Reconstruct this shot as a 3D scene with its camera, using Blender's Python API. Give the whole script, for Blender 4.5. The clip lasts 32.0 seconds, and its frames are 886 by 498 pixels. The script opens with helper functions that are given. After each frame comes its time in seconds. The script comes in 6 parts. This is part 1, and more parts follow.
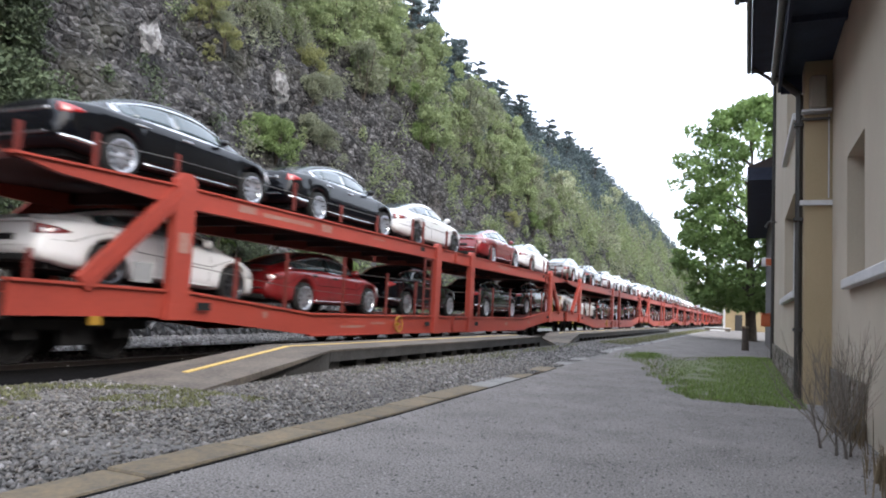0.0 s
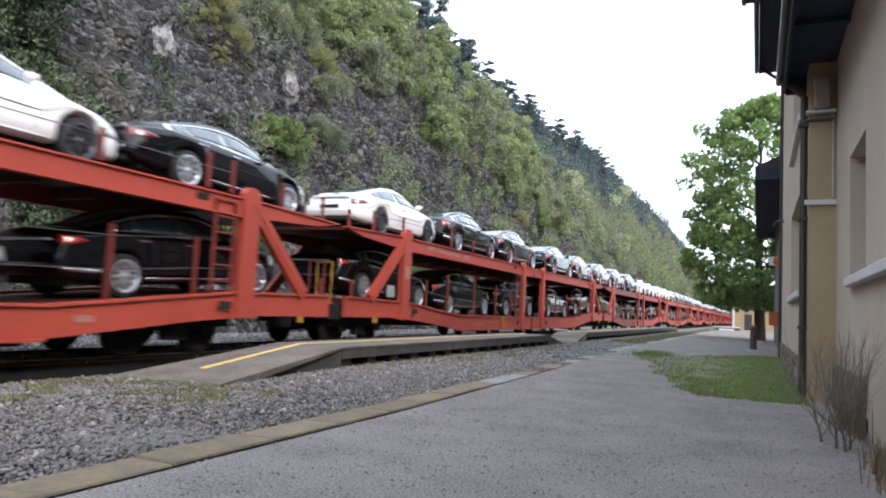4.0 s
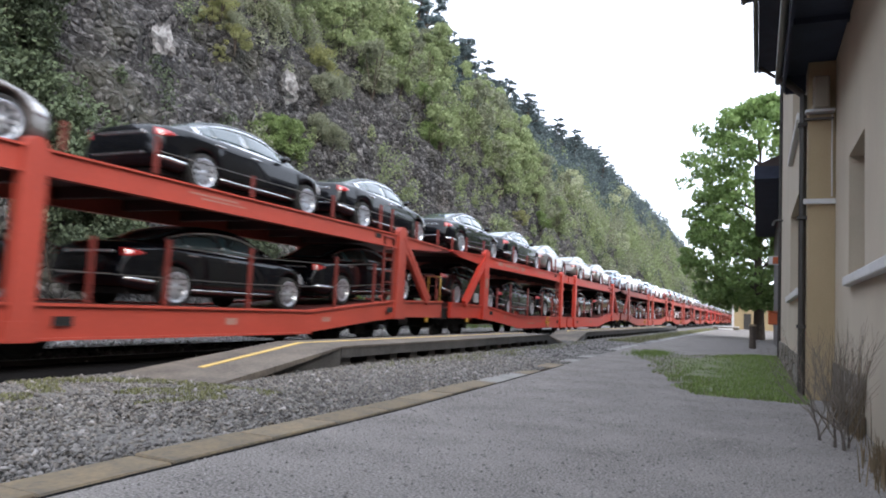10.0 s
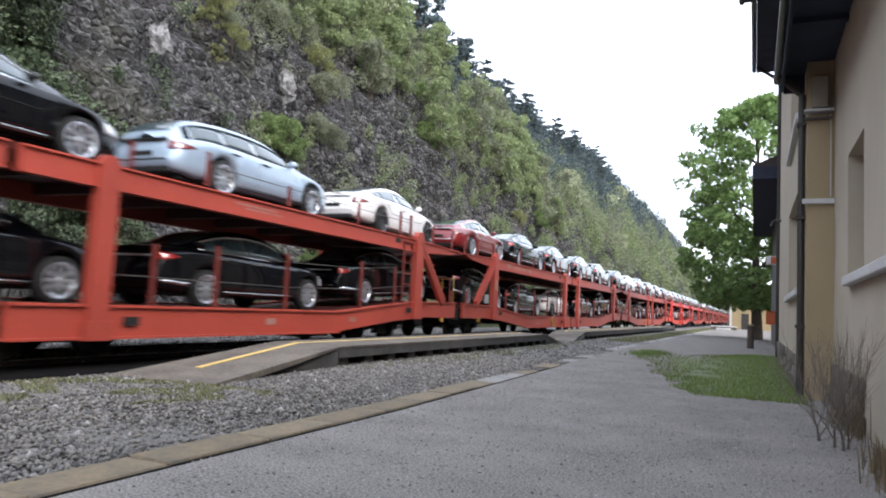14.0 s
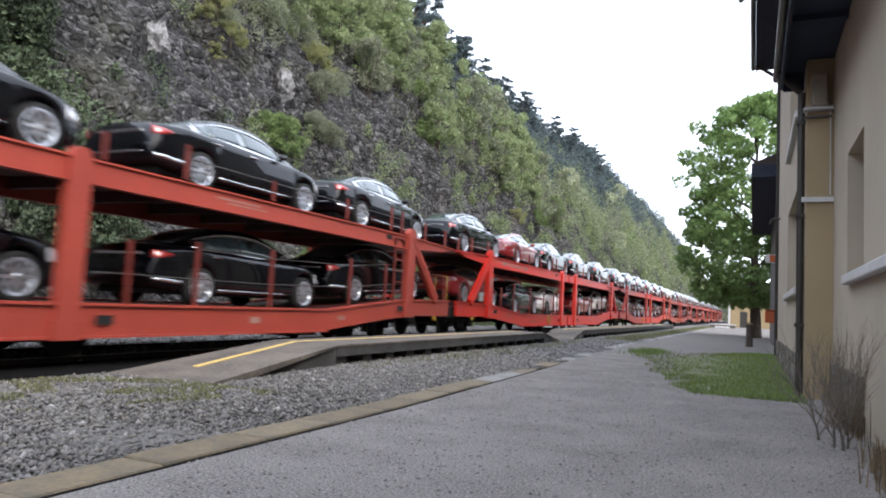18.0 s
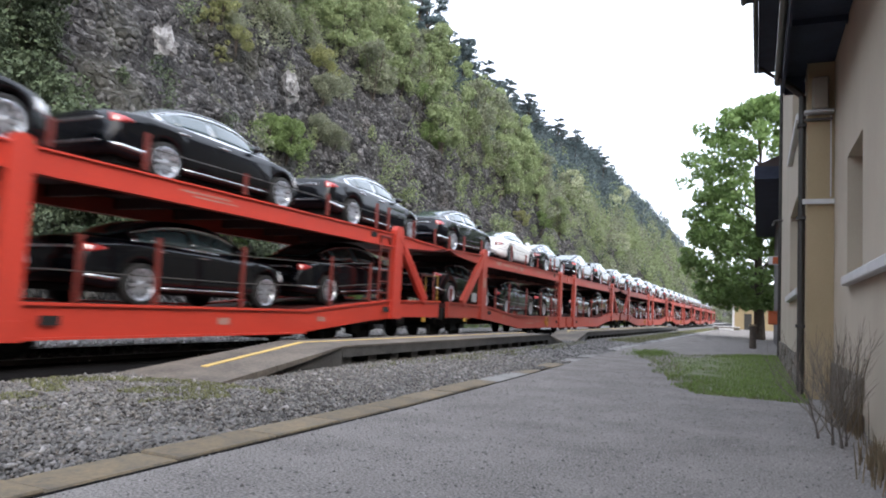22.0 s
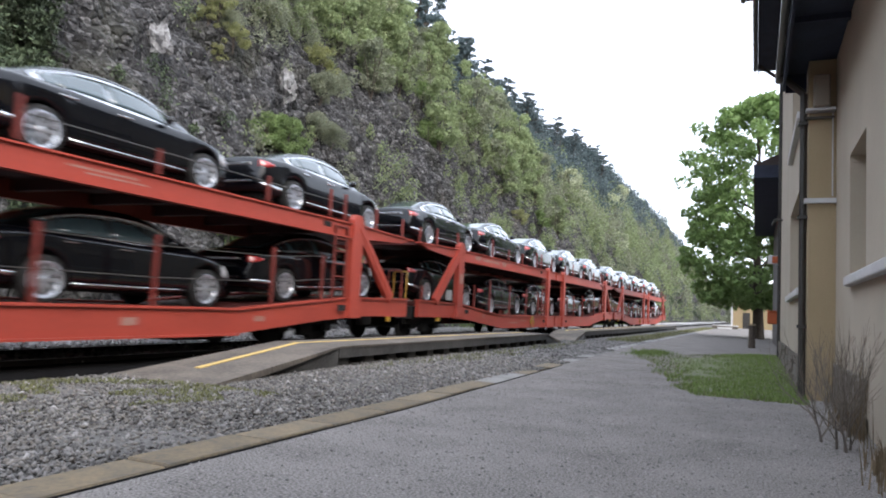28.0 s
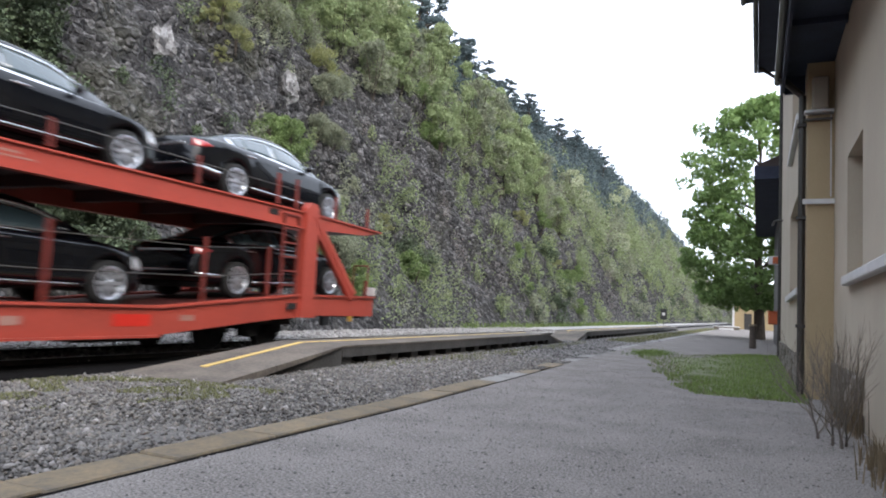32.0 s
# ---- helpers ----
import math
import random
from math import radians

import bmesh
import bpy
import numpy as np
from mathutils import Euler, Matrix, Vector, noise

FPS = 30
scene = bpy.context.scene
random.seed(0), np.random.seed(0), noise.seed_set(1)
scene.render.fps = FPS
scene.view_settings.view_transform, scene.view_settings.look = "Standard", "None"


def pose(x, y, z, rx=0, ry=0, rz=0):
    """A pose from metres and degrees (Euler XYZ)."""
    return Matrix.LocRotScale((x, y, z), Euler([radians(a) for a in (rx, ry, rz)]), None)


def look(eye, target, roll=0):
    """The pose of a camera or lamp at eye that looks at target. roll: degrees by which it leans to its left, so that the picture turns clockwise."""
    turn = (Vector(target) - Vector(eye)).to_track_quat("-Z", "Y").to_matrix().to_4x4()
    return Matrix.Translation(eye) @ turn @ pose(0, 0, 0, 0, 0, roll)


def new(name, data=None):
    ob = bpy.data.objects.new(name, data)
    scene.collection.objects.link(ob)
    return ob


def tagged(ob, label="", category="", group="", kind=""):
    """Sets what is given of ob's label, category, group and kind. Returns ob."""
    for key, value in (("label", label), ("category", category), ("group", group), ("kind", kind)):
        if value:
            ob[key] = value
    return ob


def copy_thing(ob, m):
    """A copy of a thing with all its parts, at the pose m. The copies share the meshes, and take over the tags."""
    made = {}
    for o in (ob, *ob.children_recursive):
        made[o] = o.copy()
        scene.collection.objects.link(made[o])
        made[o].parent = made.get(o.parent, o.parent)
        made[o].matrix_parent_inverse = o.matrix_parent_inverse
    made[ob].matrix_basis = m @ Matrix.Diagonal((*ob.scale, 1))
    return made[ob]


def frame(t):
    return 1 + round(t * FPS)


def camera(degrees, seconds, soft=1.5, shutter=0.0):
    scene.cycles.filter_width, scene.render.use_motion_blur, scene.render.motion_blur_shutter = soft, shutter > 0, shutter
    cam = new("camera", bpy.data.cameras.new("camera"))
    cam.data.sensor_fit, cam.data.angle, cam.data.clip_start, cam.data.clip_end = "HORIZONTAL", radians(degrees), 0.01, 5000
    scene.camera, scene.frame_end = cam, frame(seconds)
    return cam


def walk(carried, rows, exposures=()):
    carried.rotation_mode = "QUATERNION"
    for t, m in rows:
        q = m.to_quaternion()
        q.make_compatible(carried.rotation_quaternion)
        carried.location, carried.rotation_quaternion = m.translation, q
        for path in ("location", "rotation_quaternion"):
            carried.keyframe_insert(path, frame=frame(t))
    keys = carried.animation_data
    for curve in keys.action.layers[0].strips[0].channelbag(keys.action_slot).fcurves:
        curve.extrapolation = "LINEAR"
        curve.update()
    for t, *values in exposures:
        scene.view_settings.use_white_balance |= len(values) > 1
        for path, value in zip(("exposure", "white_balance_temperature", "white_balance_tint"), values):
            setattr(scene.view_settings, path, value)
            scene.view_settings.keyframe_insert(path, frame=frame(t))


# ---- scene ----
cam = camera(64.61, 32.0, soft=1.9, shutter=0.32)
# seconds, place and turn of the hand-held camera
PATH = (
    (0, -0.089, 0.244, 1.084, 94.80, -2.87, 23.39), (0.5, -0.067, 0.194, 1.077, 94.78, -2.88, 23.52),
    (1, -0.052, 0.152, 1.068, 94.79, -2.89, 23.64), (1.5, -0.035, 0.105, 1.066, 94.76, -2.88, 23.75),
    (2, -0.033, 0.085, 1.059, 94.76, -2.88, 23.82), (2.5, -0.024, 0.046, 1.057, 94.75, -2.87, 23.89),
    (3, -0.020, 0.054, 1.063, 94.77, -2.88, 24.07), (3.5, -0.023, 0.051, 1.063, 94.75, -2.88, 24.09),
    (5.5, -0.008, 0.027, 1.054, 94.68, -2.88, 24.03), (6, -0.005, 0.012, 1.053, 94.68, -2.88, 24.05),
    (6.5, -0.004, -0.001, 1.049, 94.70, -2.88, 24.06), (7, 0.001, -0.017, 1.047, 94.70, -2.89, 24.09),
    (7.5, -0.004, -0.001, 1.049, 94.70, -2.88, 24.06), (8, -0.003, 0.010, 1.048, 94.70, -2.87, 24.06),
    (8.5, -0.007, 0.010, 1.049, 94.68, -2.89, 24.04), (9, -0.017, 0.038, 1.058, 94.67, -2.88, 24.04),
    (9.5, -0.018, 0.057, 1.061, 94.65, -2.88, 24.03), (10, -0.017, 0.048, 1.056, 94.68, -2.88, 24.04),
    (10.5, -0.007, 0.024, 1.053, 94.69, -2.88, 24.06), (11, -0.002, 0.008, 1.051, 94.68, -2.88, 24.07),
    (11.5, -0.006, 0.001, 1.047, 94.70, -2.89, 24.06), (12, -0.006, 0.001, 1.047, 94.70, -2.89, 24.06),
    (12.5, -0.003, 0.005, 1.056, 94.69, -2.87, 24.08), (13, -0.008, 0.012, 1.054, 94.71, -2.88, 24.05),
    (13.5, -0.018, 0.041, 1.057, 94.68, -2.88, 23.98), (14, -0.033, 0.078, 1.057, 94.68, -2.89, 23.87),
    (14.5, -0.036, 0.089, 1.062, 94.65, -2.88, 23.83), (16.5, -0.033, 0.077, 1.061, 94.58, -2.88, 23.84),
    (17, -0.033, 0.076, 1.060, 94.55, -2.88, 23.84), (17.5, -0.034, 0.088, 1.062, 94.54, -2.88, 23.83),
    (18, -0.040, 0.112, 1.065, 94.53, -2.88, 23.78), (18.5, -0.041, 0.124, 1.065, 94.54, -2.88, 23.77),
    (19, -0.057, 0.160, 1.072, 94.53, -2.87, 23.70), (19.5, -0.058, 0.169, 1.077, 94.54, -2.87, 23.70),
    (20, -0.038, 0.099, 1.064, 94.62, -2.88, 23.84), (20.5, -0.015, 0.041, 1.058, 94.68, -2.87, 24.00),
    (21, -0.008, 0.036, 1.054, 94.70, -2.87, 24.09), (21.5, -0.006, 0.005, 1.055, 94.69, -2.87, 24.10),
    (22, -0.000, -0.009, 1.048, 94.69, -2.88, 24.08), (22.5, -0.019, 0.051, 1.056, 94.62, -2.88, 23.91),
    (23, -0.027, 0.079, 1.061, 94.51, -2.88, 23.85), (23.5, -0.042, 0.113, 1.067, 94.43, -2.88, 23.76),
    (24, -0.053, 0.148, 1.070, 94.38, -2.87, 23.68), (24.5, -0.064, 0.183, 1.071, 94.37, -2.87, 23.60),
    (25, -0.058, 0.163, 1.075, 94.39, -2.87, 23.64), (25.5, -0.047, 0.129, 1.065, 94.46, -2.87, 23.72),
    (27.5, -0.038, 0.104, 1.071, 94.60, -2.87, 23.97), (28, -0.035, 0.109, 1.071, 94.60, -2.88, 23.96),
    (28.5, -0.044, 0.111, 1.067, 94.60, -2.88, 23.89), (29, -0.022, 0.073, 1.060, 94.64, -2.87, 23.98),
    (29.5, -0.007, 0.021, 1.050, 94.68, -2.89, 24.04), (30, -0.007, -0.001, 1.049, 94.68, -2.88, 24.06),
    (30.5, -0.011, 0.022, 1.050, 94.68, -2.89, 24.03), (31, -0.006, 0.020, 1.052, 94.66, -2.89, 24.05),
    (31.5, -0.005, 0.009, 1.052, 94.66, -2.89, 24.05), (32, 0.000, -0.000, 1.050, 94.68, -2.88, 24.08),
)
walk(cam, [(t, pose(*p)) for t, *p in PATH])

# ---- light: an overcast spring day ----
world = bpy.data.worlds.new("overcast_sky")
scene.world = world
world.use_nodes = True
wn, wl = world.node_tree.nodes, world.node_tree.links
wn.clear()
sky = wn.new("ShaderNodeTexSky")
sky.sky_type = "NISHITA"
sky.sun_disc = False
sky.sun_elevation, sky.sun_rotation = radians(38), radians(127)
sky.dust_density, sky.air_density = 4.0, 1.0
sky_low = wn.new("ShaderNodeBackground")
sky_low.inputs["Strength"].default_value = 0.06
wl.new(sky.outputs[0], sky_low.inputs["Color"])
cloud = wn.new("ShaderNodeBackground")
cloud.inputs["Color"].default_value = (0.90, 0.975, 1.125, 1)
cloud.inputs["Strength"].default_value = 0.93
add = wn.new("ShaderNodeAddShader")
wo = wn.new("ShaderNodeOutputWorld")
wl.new(sky_low.outputs[0], add.inputs[0])
wl.new(cloud.outputs[0], add.inputs[1])
wl.new(add.outputs[0], wo.inputs["Surface"])
sun = new("sun", bpy.data.lights.new("sun", "SUN"))
sun.data.energy, sun.data.angle, sun.data.color = 0.6, radians(20), (1.0, 0.99, 0.97)
sun.matrix_world = look((0, 0, 60), (-61, 46, 0))
scene.view_settings.exposure = 1.2

# ---- materials ----


def mat(name, col, rough=0.8, metal=0.0, col2=None, scale=3.0, grain=40.0, bump=0.2, dist=0.01, var=0.0, coat=0.0, mid=0.5, spread=0.18, spec=0.5, fine_share=0.4, glow=0.0):
    """Procedural surface: two colours mixed by a large and a small noise, a fine bump, and an optional change from piece to piece;
    glow is the share of light that passes through a leaf."""
    m = bpy.data.materials.new(name)
    m.use_nodes = True
    n, l = m.node_tree.nodes, m.node_tree.links
    b = n["Principled BSDF"]
    b.inputs["Roughness"].default_value, b.inputs["Metallic"].default_value = rough, metal
    b.inputs["Coat Weight"].default_value, b.inputs["Coat Roughness"].default_value = coat, 0.04
    b.inputs["Specular IOR Level"].default_value = spec
    col2 = col2 or tuple(c * 0.7 for c in col)
    tc = n.new("ShaderNodeTexCoord")
    big, fine = n.new("ShaderNodeTexNoise"), n.new("ShaderNodeTexNoise")
    big.inputs["Scale"].default_value, big.inputs["Detail"].default_value = scale, 6
    fine.inputs["Scale"].default_value, fine.inputs["Detail"].default_value = grain, 3
    l.new(tc.outputs["Object"], big.inputs["Vector"]), l.new(tc.outputs["Object"], fine.inputs["Vector"])
    mixn = n.new("ShaderNodeMix")
    mixn.inputs[0].default_value = fine_share
    l.new(big.outputs[0], mixn.inputs[2]), l.new(fine.outputs[0], mixn.inputs[3])
    ramp = n.new("ShaderNodeValToRGB")
    ramp.color_ramp.elements[0].position, ramp.color_ramp.elements[1].position = mid - spread, mid + spread
    ramp.color_ramp.elements[0].color, ramp.color_ramp.elements[1].color = (*col2, 1), (*col, 1)
    l.new(mixn.outputs[0], ramp.inputs[0])
    out = ramp.outputs[0]
    if var:
        info = n.new("ShaderNodeObjectInfo")
        geo = n.new("ShaderNodeNewGeometry")
        sm = n.new("ShaderNodeMath")
        sm.operation = "ADD"
        l.new(info.outputs["Random"], sm.inputs[0]), l.new(geo.outputs["Random Per Island"], sm.inputs[1])
        mr = n.new("ShaderNodeMapRange")
        mr.inputs[1].default_value, mr.inputs[2].default_value = 0.0, 2.0
        mr.inputs[3].default_value, mr.inputs[4].default_value = 1 - var, 1 + var
        l.new(sm.outputs[0], mr.inputs[0])
        hsv = n.new("ShaderNodeHueSaturation")
        l.new(mr.outputs[0], hsv.inputs["Value"]), l.new(out, hsv.inputs["Color"])
        out = hsv.outputs[0]
    l.new(out, b.inputs["Base Color"])
    if glow:
        # thin leaves let light through
        tr = n.new("ShaderNodeBsdfTranslucent")
        ms = n.new("ShaderNodeMixShader")
        ms.inputs[0].default_value = glow
        l.new(out, tr.inputs["Color"]), l.new(b.outputs[0], ms.inputs[1]), l.new(tr.outputs[0], ms.inputs[2])
        l.new(ms.outputs[0], n["Material Output"].inputs["Surface"])
    if bump:
        bp = n.new("ShaderNodeBump")
        bp.inputs["Strength"].default_value, bp.inputs["Distance"].default_value = bump, dist
        l.new(fine.outputs[0], bp.inputs["Height"]), l.new(bp.outputs[0], b.inputs["Normal"])
    return m


M_ASPHALT = mat("asphalt", (0.292, 0.272, 0.256), 0.95, col2=(0.112, 0.104, 0.098), scale=1.3, grain=62, bump=0.6, dist=0.014, spread=0.115, fine_share=0.78, spec=0.0)
M_GRAVEL = mat("gravel", (0.165, 0.159, 0.156), 0.95, col2=(0.075, 0.072, 0.071), scale=1.2, grain=26, bump=1.0, dist=0.05, spread=0.12, fine_share=0.6)
M_GRAVEL_PALE = mat("pale_gravel", (0.16, 0.15, 0.141), 0.95, col2=(0.08, 0.075, 0.07), scale=1.2, grain=26, bump=1.0, dist=0.04, spread=0.12, fine_share=0.6)
# ballast colour raised to stand in for light missing under the wagons
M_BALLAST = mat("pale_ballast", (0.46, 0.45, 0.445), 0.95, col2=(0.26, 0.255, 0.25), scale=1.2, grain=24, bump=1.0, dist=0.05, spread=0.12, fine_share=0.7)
M_STONE = mat("crushed_stone", (0.215, 0.202, 0.19), 0.9, col2=(0.115, 0.108, 0.101), scale=4, grain=60, bump=0.3, var=0.95)
M_NEARBLACK = mat("oily_ballast", (0.012, 0.011, 0.011), 0.9, col2=(0.006, 0.006, 0.006), scale=2, grain=20, bump=0.6, dist=0.03, spec=0.02)
M_SLAB = mat("pale_slab", (0.27, 0.26, 0.245), 0.9, col2=(0.17, 0.163, 0.152), scale=2.5, grain=40, bump=0.3, var=0.25)
M_CONCRETE = mat("concrete", (0.150, 0.126, 0.102), 0.9, col2=(0.062, 0.053, 0.044), scale=1.6, grain=20, bump=0.5, spread=0.13)
# darker concrete for platform sides, piers and sleepers
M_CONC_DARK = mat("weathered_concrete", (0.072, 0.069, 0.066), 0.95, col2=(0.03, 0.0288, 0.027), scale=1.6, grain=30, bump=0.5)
M_KERB = mat("kerb_stone", (0.20, 0.15, 0.088), 0.9, col2=(0.105, 0.09, 0.066), scale=3.2, grain=30, bump=0.4, var=0.28, spread=0.12)
M_YELLOW = mat("yellow_paint", (0.62, 0.43, 0.12), 0.7, col2=(0.48, 0.34, 0.12), scale=4, grain=40, bump=0.1)
M_GRASS = mat("grass_blades", (0.165, 0.235, 0.06), 0.9, col2=(0.105, 0.15, 0.042), scale=3, grain=20, bump=0, var=0.5)
M_RED = mat("red_wagon_paint", (0.36, 0.054, 0.034), 0.5, col2=(0.255, 0.038, 0.025), scale=0.8, grain=14, bump=0.08, var=0.12, mid=0.42)
# wagon red darkened for the decks: shade beneath them put into the colour
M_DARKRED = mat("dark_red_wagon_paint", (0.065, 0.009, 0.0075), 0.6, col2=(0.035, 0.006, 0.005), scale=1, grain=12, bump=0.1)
M_UNDER = mat("sooty_steel", (0.022, 0.02, 0.019), 0.8, col2=(0.010, 0.009, 0.009), scale=3, grain=30, bump=0.3)
M_RAIL = mat("rusty_rail", (0.034, 0.024, 0.019), 0.7, metal=0.2, col2=(0.018, 0.014, 0.012), scale=4, grain=40, bump=0.2)
M_RAILTOP = mat("polished_rail_head", (0.5, 0.5, 0.5), 0.3, metal=1.0, scale=4, grain=40, bump=0.0)
M_WALL = mat("beige_plaster", (0.43, 0.372, 0.292), 0.95, col2=(0.36, 0.31, 0.243), scale=0.9, grain=60, bump=0.25, dist=0.006)
M_OCHRE = mat("ochre_plaster", (0.37, 0.285, 0.175), 0.95, col2=(0.30, 0.23, 0.135), scale=0.9, grain=60, bump=0.25, dist=0.006)
M_PLINTH = mat("plinth_stone", (0.19, 0.17, 0.145), 0.95, col2=(0.11, 0.098, 0.083), scale=4, grain=30, bump=0.5, var=0.3)
M_SILL = mat("white_sill", (0.56, 0.555, 0.55), 0.7, col2=(0.44, 0.435, 0.43), scale=4, grain=40, bump=0.1)
M_PIPE = mat("dark_downpipe", (0.03, 0.026, 0.022), 0.5, scale=4, grain=30, bump=0.1)
M_EAVE = mat("dark_eave_timber", (0.026, 0.034, 0.062), 0.85, col2=(0.014, 0.018, 0.034), scale=2, grain=25, bump=0.3)
M_GUTTER = mat("grey_gutter", (0.112, 0.105, 0.098), 0.5, metal=0.4, scale=4, grain=30, bump=0.1)
M_TILE = mat("roof_tile", (0.05, 0.036, 0.032), 0.9, scale=4, grain=30, bump=0.3)
M_LEAF = mat("spring_leaf", (0.31, 0.365, 0.185), 0.85, col2=(0.225, 0.275, 0.14), scale=0.4, grain=5, bump=0, var=0.3, glow=0.4)
M_LEAF2 = mat("dull_leaf", (0.29, 0.305, 0.205), 0.85, col2=(0.20, 0.22, 0.155), scale=0.4, grain=5, bump=0, var=0.3, glow=0.4)
# needles bluer and paler: the ridge's distance haze is put into the colour
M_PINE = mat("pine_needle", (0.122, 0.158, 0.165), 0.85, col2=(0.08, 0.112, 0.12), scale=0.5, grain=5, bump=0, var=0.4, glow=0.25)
M_CHEST = mat("chestnut_leaf", (0.205, 0.30, 0.10), 0.7, col2=(0.13, 0.20, 0.07), scale=0.5, grain=5, bump=0, var=0.45, glow=0.45)
M_BLOSSOM = mat("pale_blossom", (0.52, 0.53, 0.40), 0.8, col2=(0.28, 0.32, 0.17), scale=0.5, grain=5, bump=0, var=0.3)
M_BARK = mat("bark", (0.09, 0.07, 0.055), 0.95, col2=(0.045, 0.036, 0.03), scale=6, grain=30, bump=0.6)
M_TWIG = mat("grey_twig", (0.17, 0.145, 0.12), 0.9, scale=6, grain=30, bump=0.3)
M_SHUTTER = mat("beige_shutter", (0.26, 0.222, 0.175), 0.7, col2=(0.22, 0.187, 0.148), scale=2, grain=40, bump=0.1)
M_GREYWALL = mat("grey_plaster", (0.156, 0.15, 0.147), 0.95, col2=(0.114, 0.108, 0.105), scale=1, grain=50, bump=0.2)
M_FARWALL = mat("pale_yellow_plaster", (0.33, 0.252, 0.144), 0.95, col2=(0.276, 0.21, 0.12), scale=1, grain=50, bump=0.2)
M_ORANGE = mat("orange_plastic", (0.42, 0.078, 0.012), 0.5, scale=4, grain=40, bump=0.05)
M_GAPDARK = mat("black_board", (0.012, 0.012, 0.012), 0.7, scale=4, grain=30, bump=0)
M_DRYSTALK = mat("dry_stalk", (0.16, 0.12, 0.072), 0.9, col2=(0.096, 0.072, 0.044), scale=3, grain=20, bump=0, var=0.4)
M_STEM = mat("dark_stem", (0.10, 0.085, 0.072), 0.9, scale=8, grain=40, bump=0.4)

# ---- building helpers ----


def part(name, bm, material, parent=None, label="", smooth=False):
    """Links a bmesh as one mesh object, under a thing or a part if one is given."""
    me = bpy.data.meshes.new(name)
    bm.to_mesh(me)
    bm.free()
    me.materials.append(material)
    if smooth:
        me.shade_smooth()
    ob = new(name, me)
    if parent:
        ob.parent = parent
    if label:
        ob["label"] = label
    return ob


def raw(name, verts, faces, material, parent=None, smooth=False):
    """One mesh object from arrays of corners and faces."""
    me = bpy.data.meshes.new(name)
    me.from_pydata([tuple(v) for v in verts], [], [tuple(f) for f in faces])
    me.materials.append(material)
    if smooth:
        me.shade_smooth()
    ob = new(name, me)
    if parent:
        ob.parent = parent
    return ob


def share(ob, loc=(0, 0, 0), rot=(0, 0, 0), parent=None, scale=(1, 1, 1)):
    """Another object on the same mesh."""
    o = new(ob.name.split(".")[0], ob.data)
    o.matrix_basis = Matrix.LocRotScale(loc, Euler(rot), scale)
    o.parent = parent or ob.parent
    return o


def box(bm, x0, x1, y0, y1, z0, z1, bevel=0.0):
    r = bmesh.ops.create_cube(bm, size=1.0)
    vs = r["verts"]
    for v in vs:
        v.co = Vector((x0 + (v.co.x + 0.5) * (x1 - x0), y0 + (v.co.y + 0.5) * (y1 - y0), z0 + (v.co.z + 0.5) * (z1 - z0)))
    if bevel:
        es = list({e for v in vs for e in v.link_edges})
        bmesh.ops.bevel(bm, geom=es, offset=bevel, segments=1, affect="EDGES")
    return bm


def boxed(name, dims, material, parent=None, label="", bevel=0.0):
    return part(name, box(bmesh.new(), *dims, bevel=bevel), material, parent, label)


def rod(bm, a, b, r, seg=8, r2=None):
    a, b = Vector(a), Vector(b)
    m = Matrix.Translation((a + b) / 2) @ (b - a).to_track_quat("Z", "Y").to_matrix().to_4x4()
    bmesh.ops.create_cone(bm, cap_ends=True, segments=seg, radius1=r, radius2=r if r2 is None else r2, depth=(b - a).length, matrix=m)
    return bm


def prism(bm, outline, x0, x1):
    """A slab: the outline in y, z drawn out from x0 to x1."""
    lo = [bm.verts.new((x0, y, z)) for y, z in outline]
    hi = [bm.verts.new((x1, y, z)) for y, z in outline]
    n = len(outline)
    bm.faces.new(lo)
    bm.faces.new(hi[::-1])
    for i in range(n):
        bm.faces.new((lo[i], hi[i], hi[(i + 1) % n], lo[(i + 1) % n]))
    bmesh.ops.recalc_face_normals(bm, faces=bm.faces)
    return bm


def beam(bm, a, b, wx, h):
    """A flat bar in a plane of constant x from a to b (x, y, z), wx thick and h broad."""
    a, b = Vector(a), Vector(b)
    d = (b - a).normalized()
    s = Vector((0, -d.z, d.y)) * h / 2
    x = Vector((wx / 2, 0, 0))
    c = [p + i * s + j * x for p in (a, b) for i, j in ((-1, -1), (1, -1), (1, 1), (-1, 1))]
    v = [bm.verts.new(q) for q in c]
    for f in ((0, 1, 2, 3), (7, 6, 5, 4), (0, 4, 5, 1), (1, 5, 6, 2), (2, 6, 7, 3), (3, 7, 4, 0)):
        bm.faces.new([v[i] for i in f])
    bmesh.ops.recalc_face_normals(bm, faces=bm.faces)
    return bm


def empty(name, m=None, **tags):
    o = new(name)
    if m is not None:
        o.matrix_basis = m
    return tagged(o, **tags)


# ---- the ground ----
XT = -10.03  # middle of the track
ground = raw("ground", [(-1500, -600, -0.16), (600, -600, -0.16), (600, 1500, -0.16), (-1500, 1500, -0.16)], [(0, 1, 2, 3)], M_GRAVEL)
tagged(ground, "grey gravel ground along the railway", "ground", kind="structure")
EDGE = [(-12, -3.3), (6.5, -3.3), (14, -3.57), (23.2, -3.9), (150, -3.9)]
bm = bmesh.new()
ring = [(x, y) for y, x in EDGE] + [(14, 150), (14, -12)]
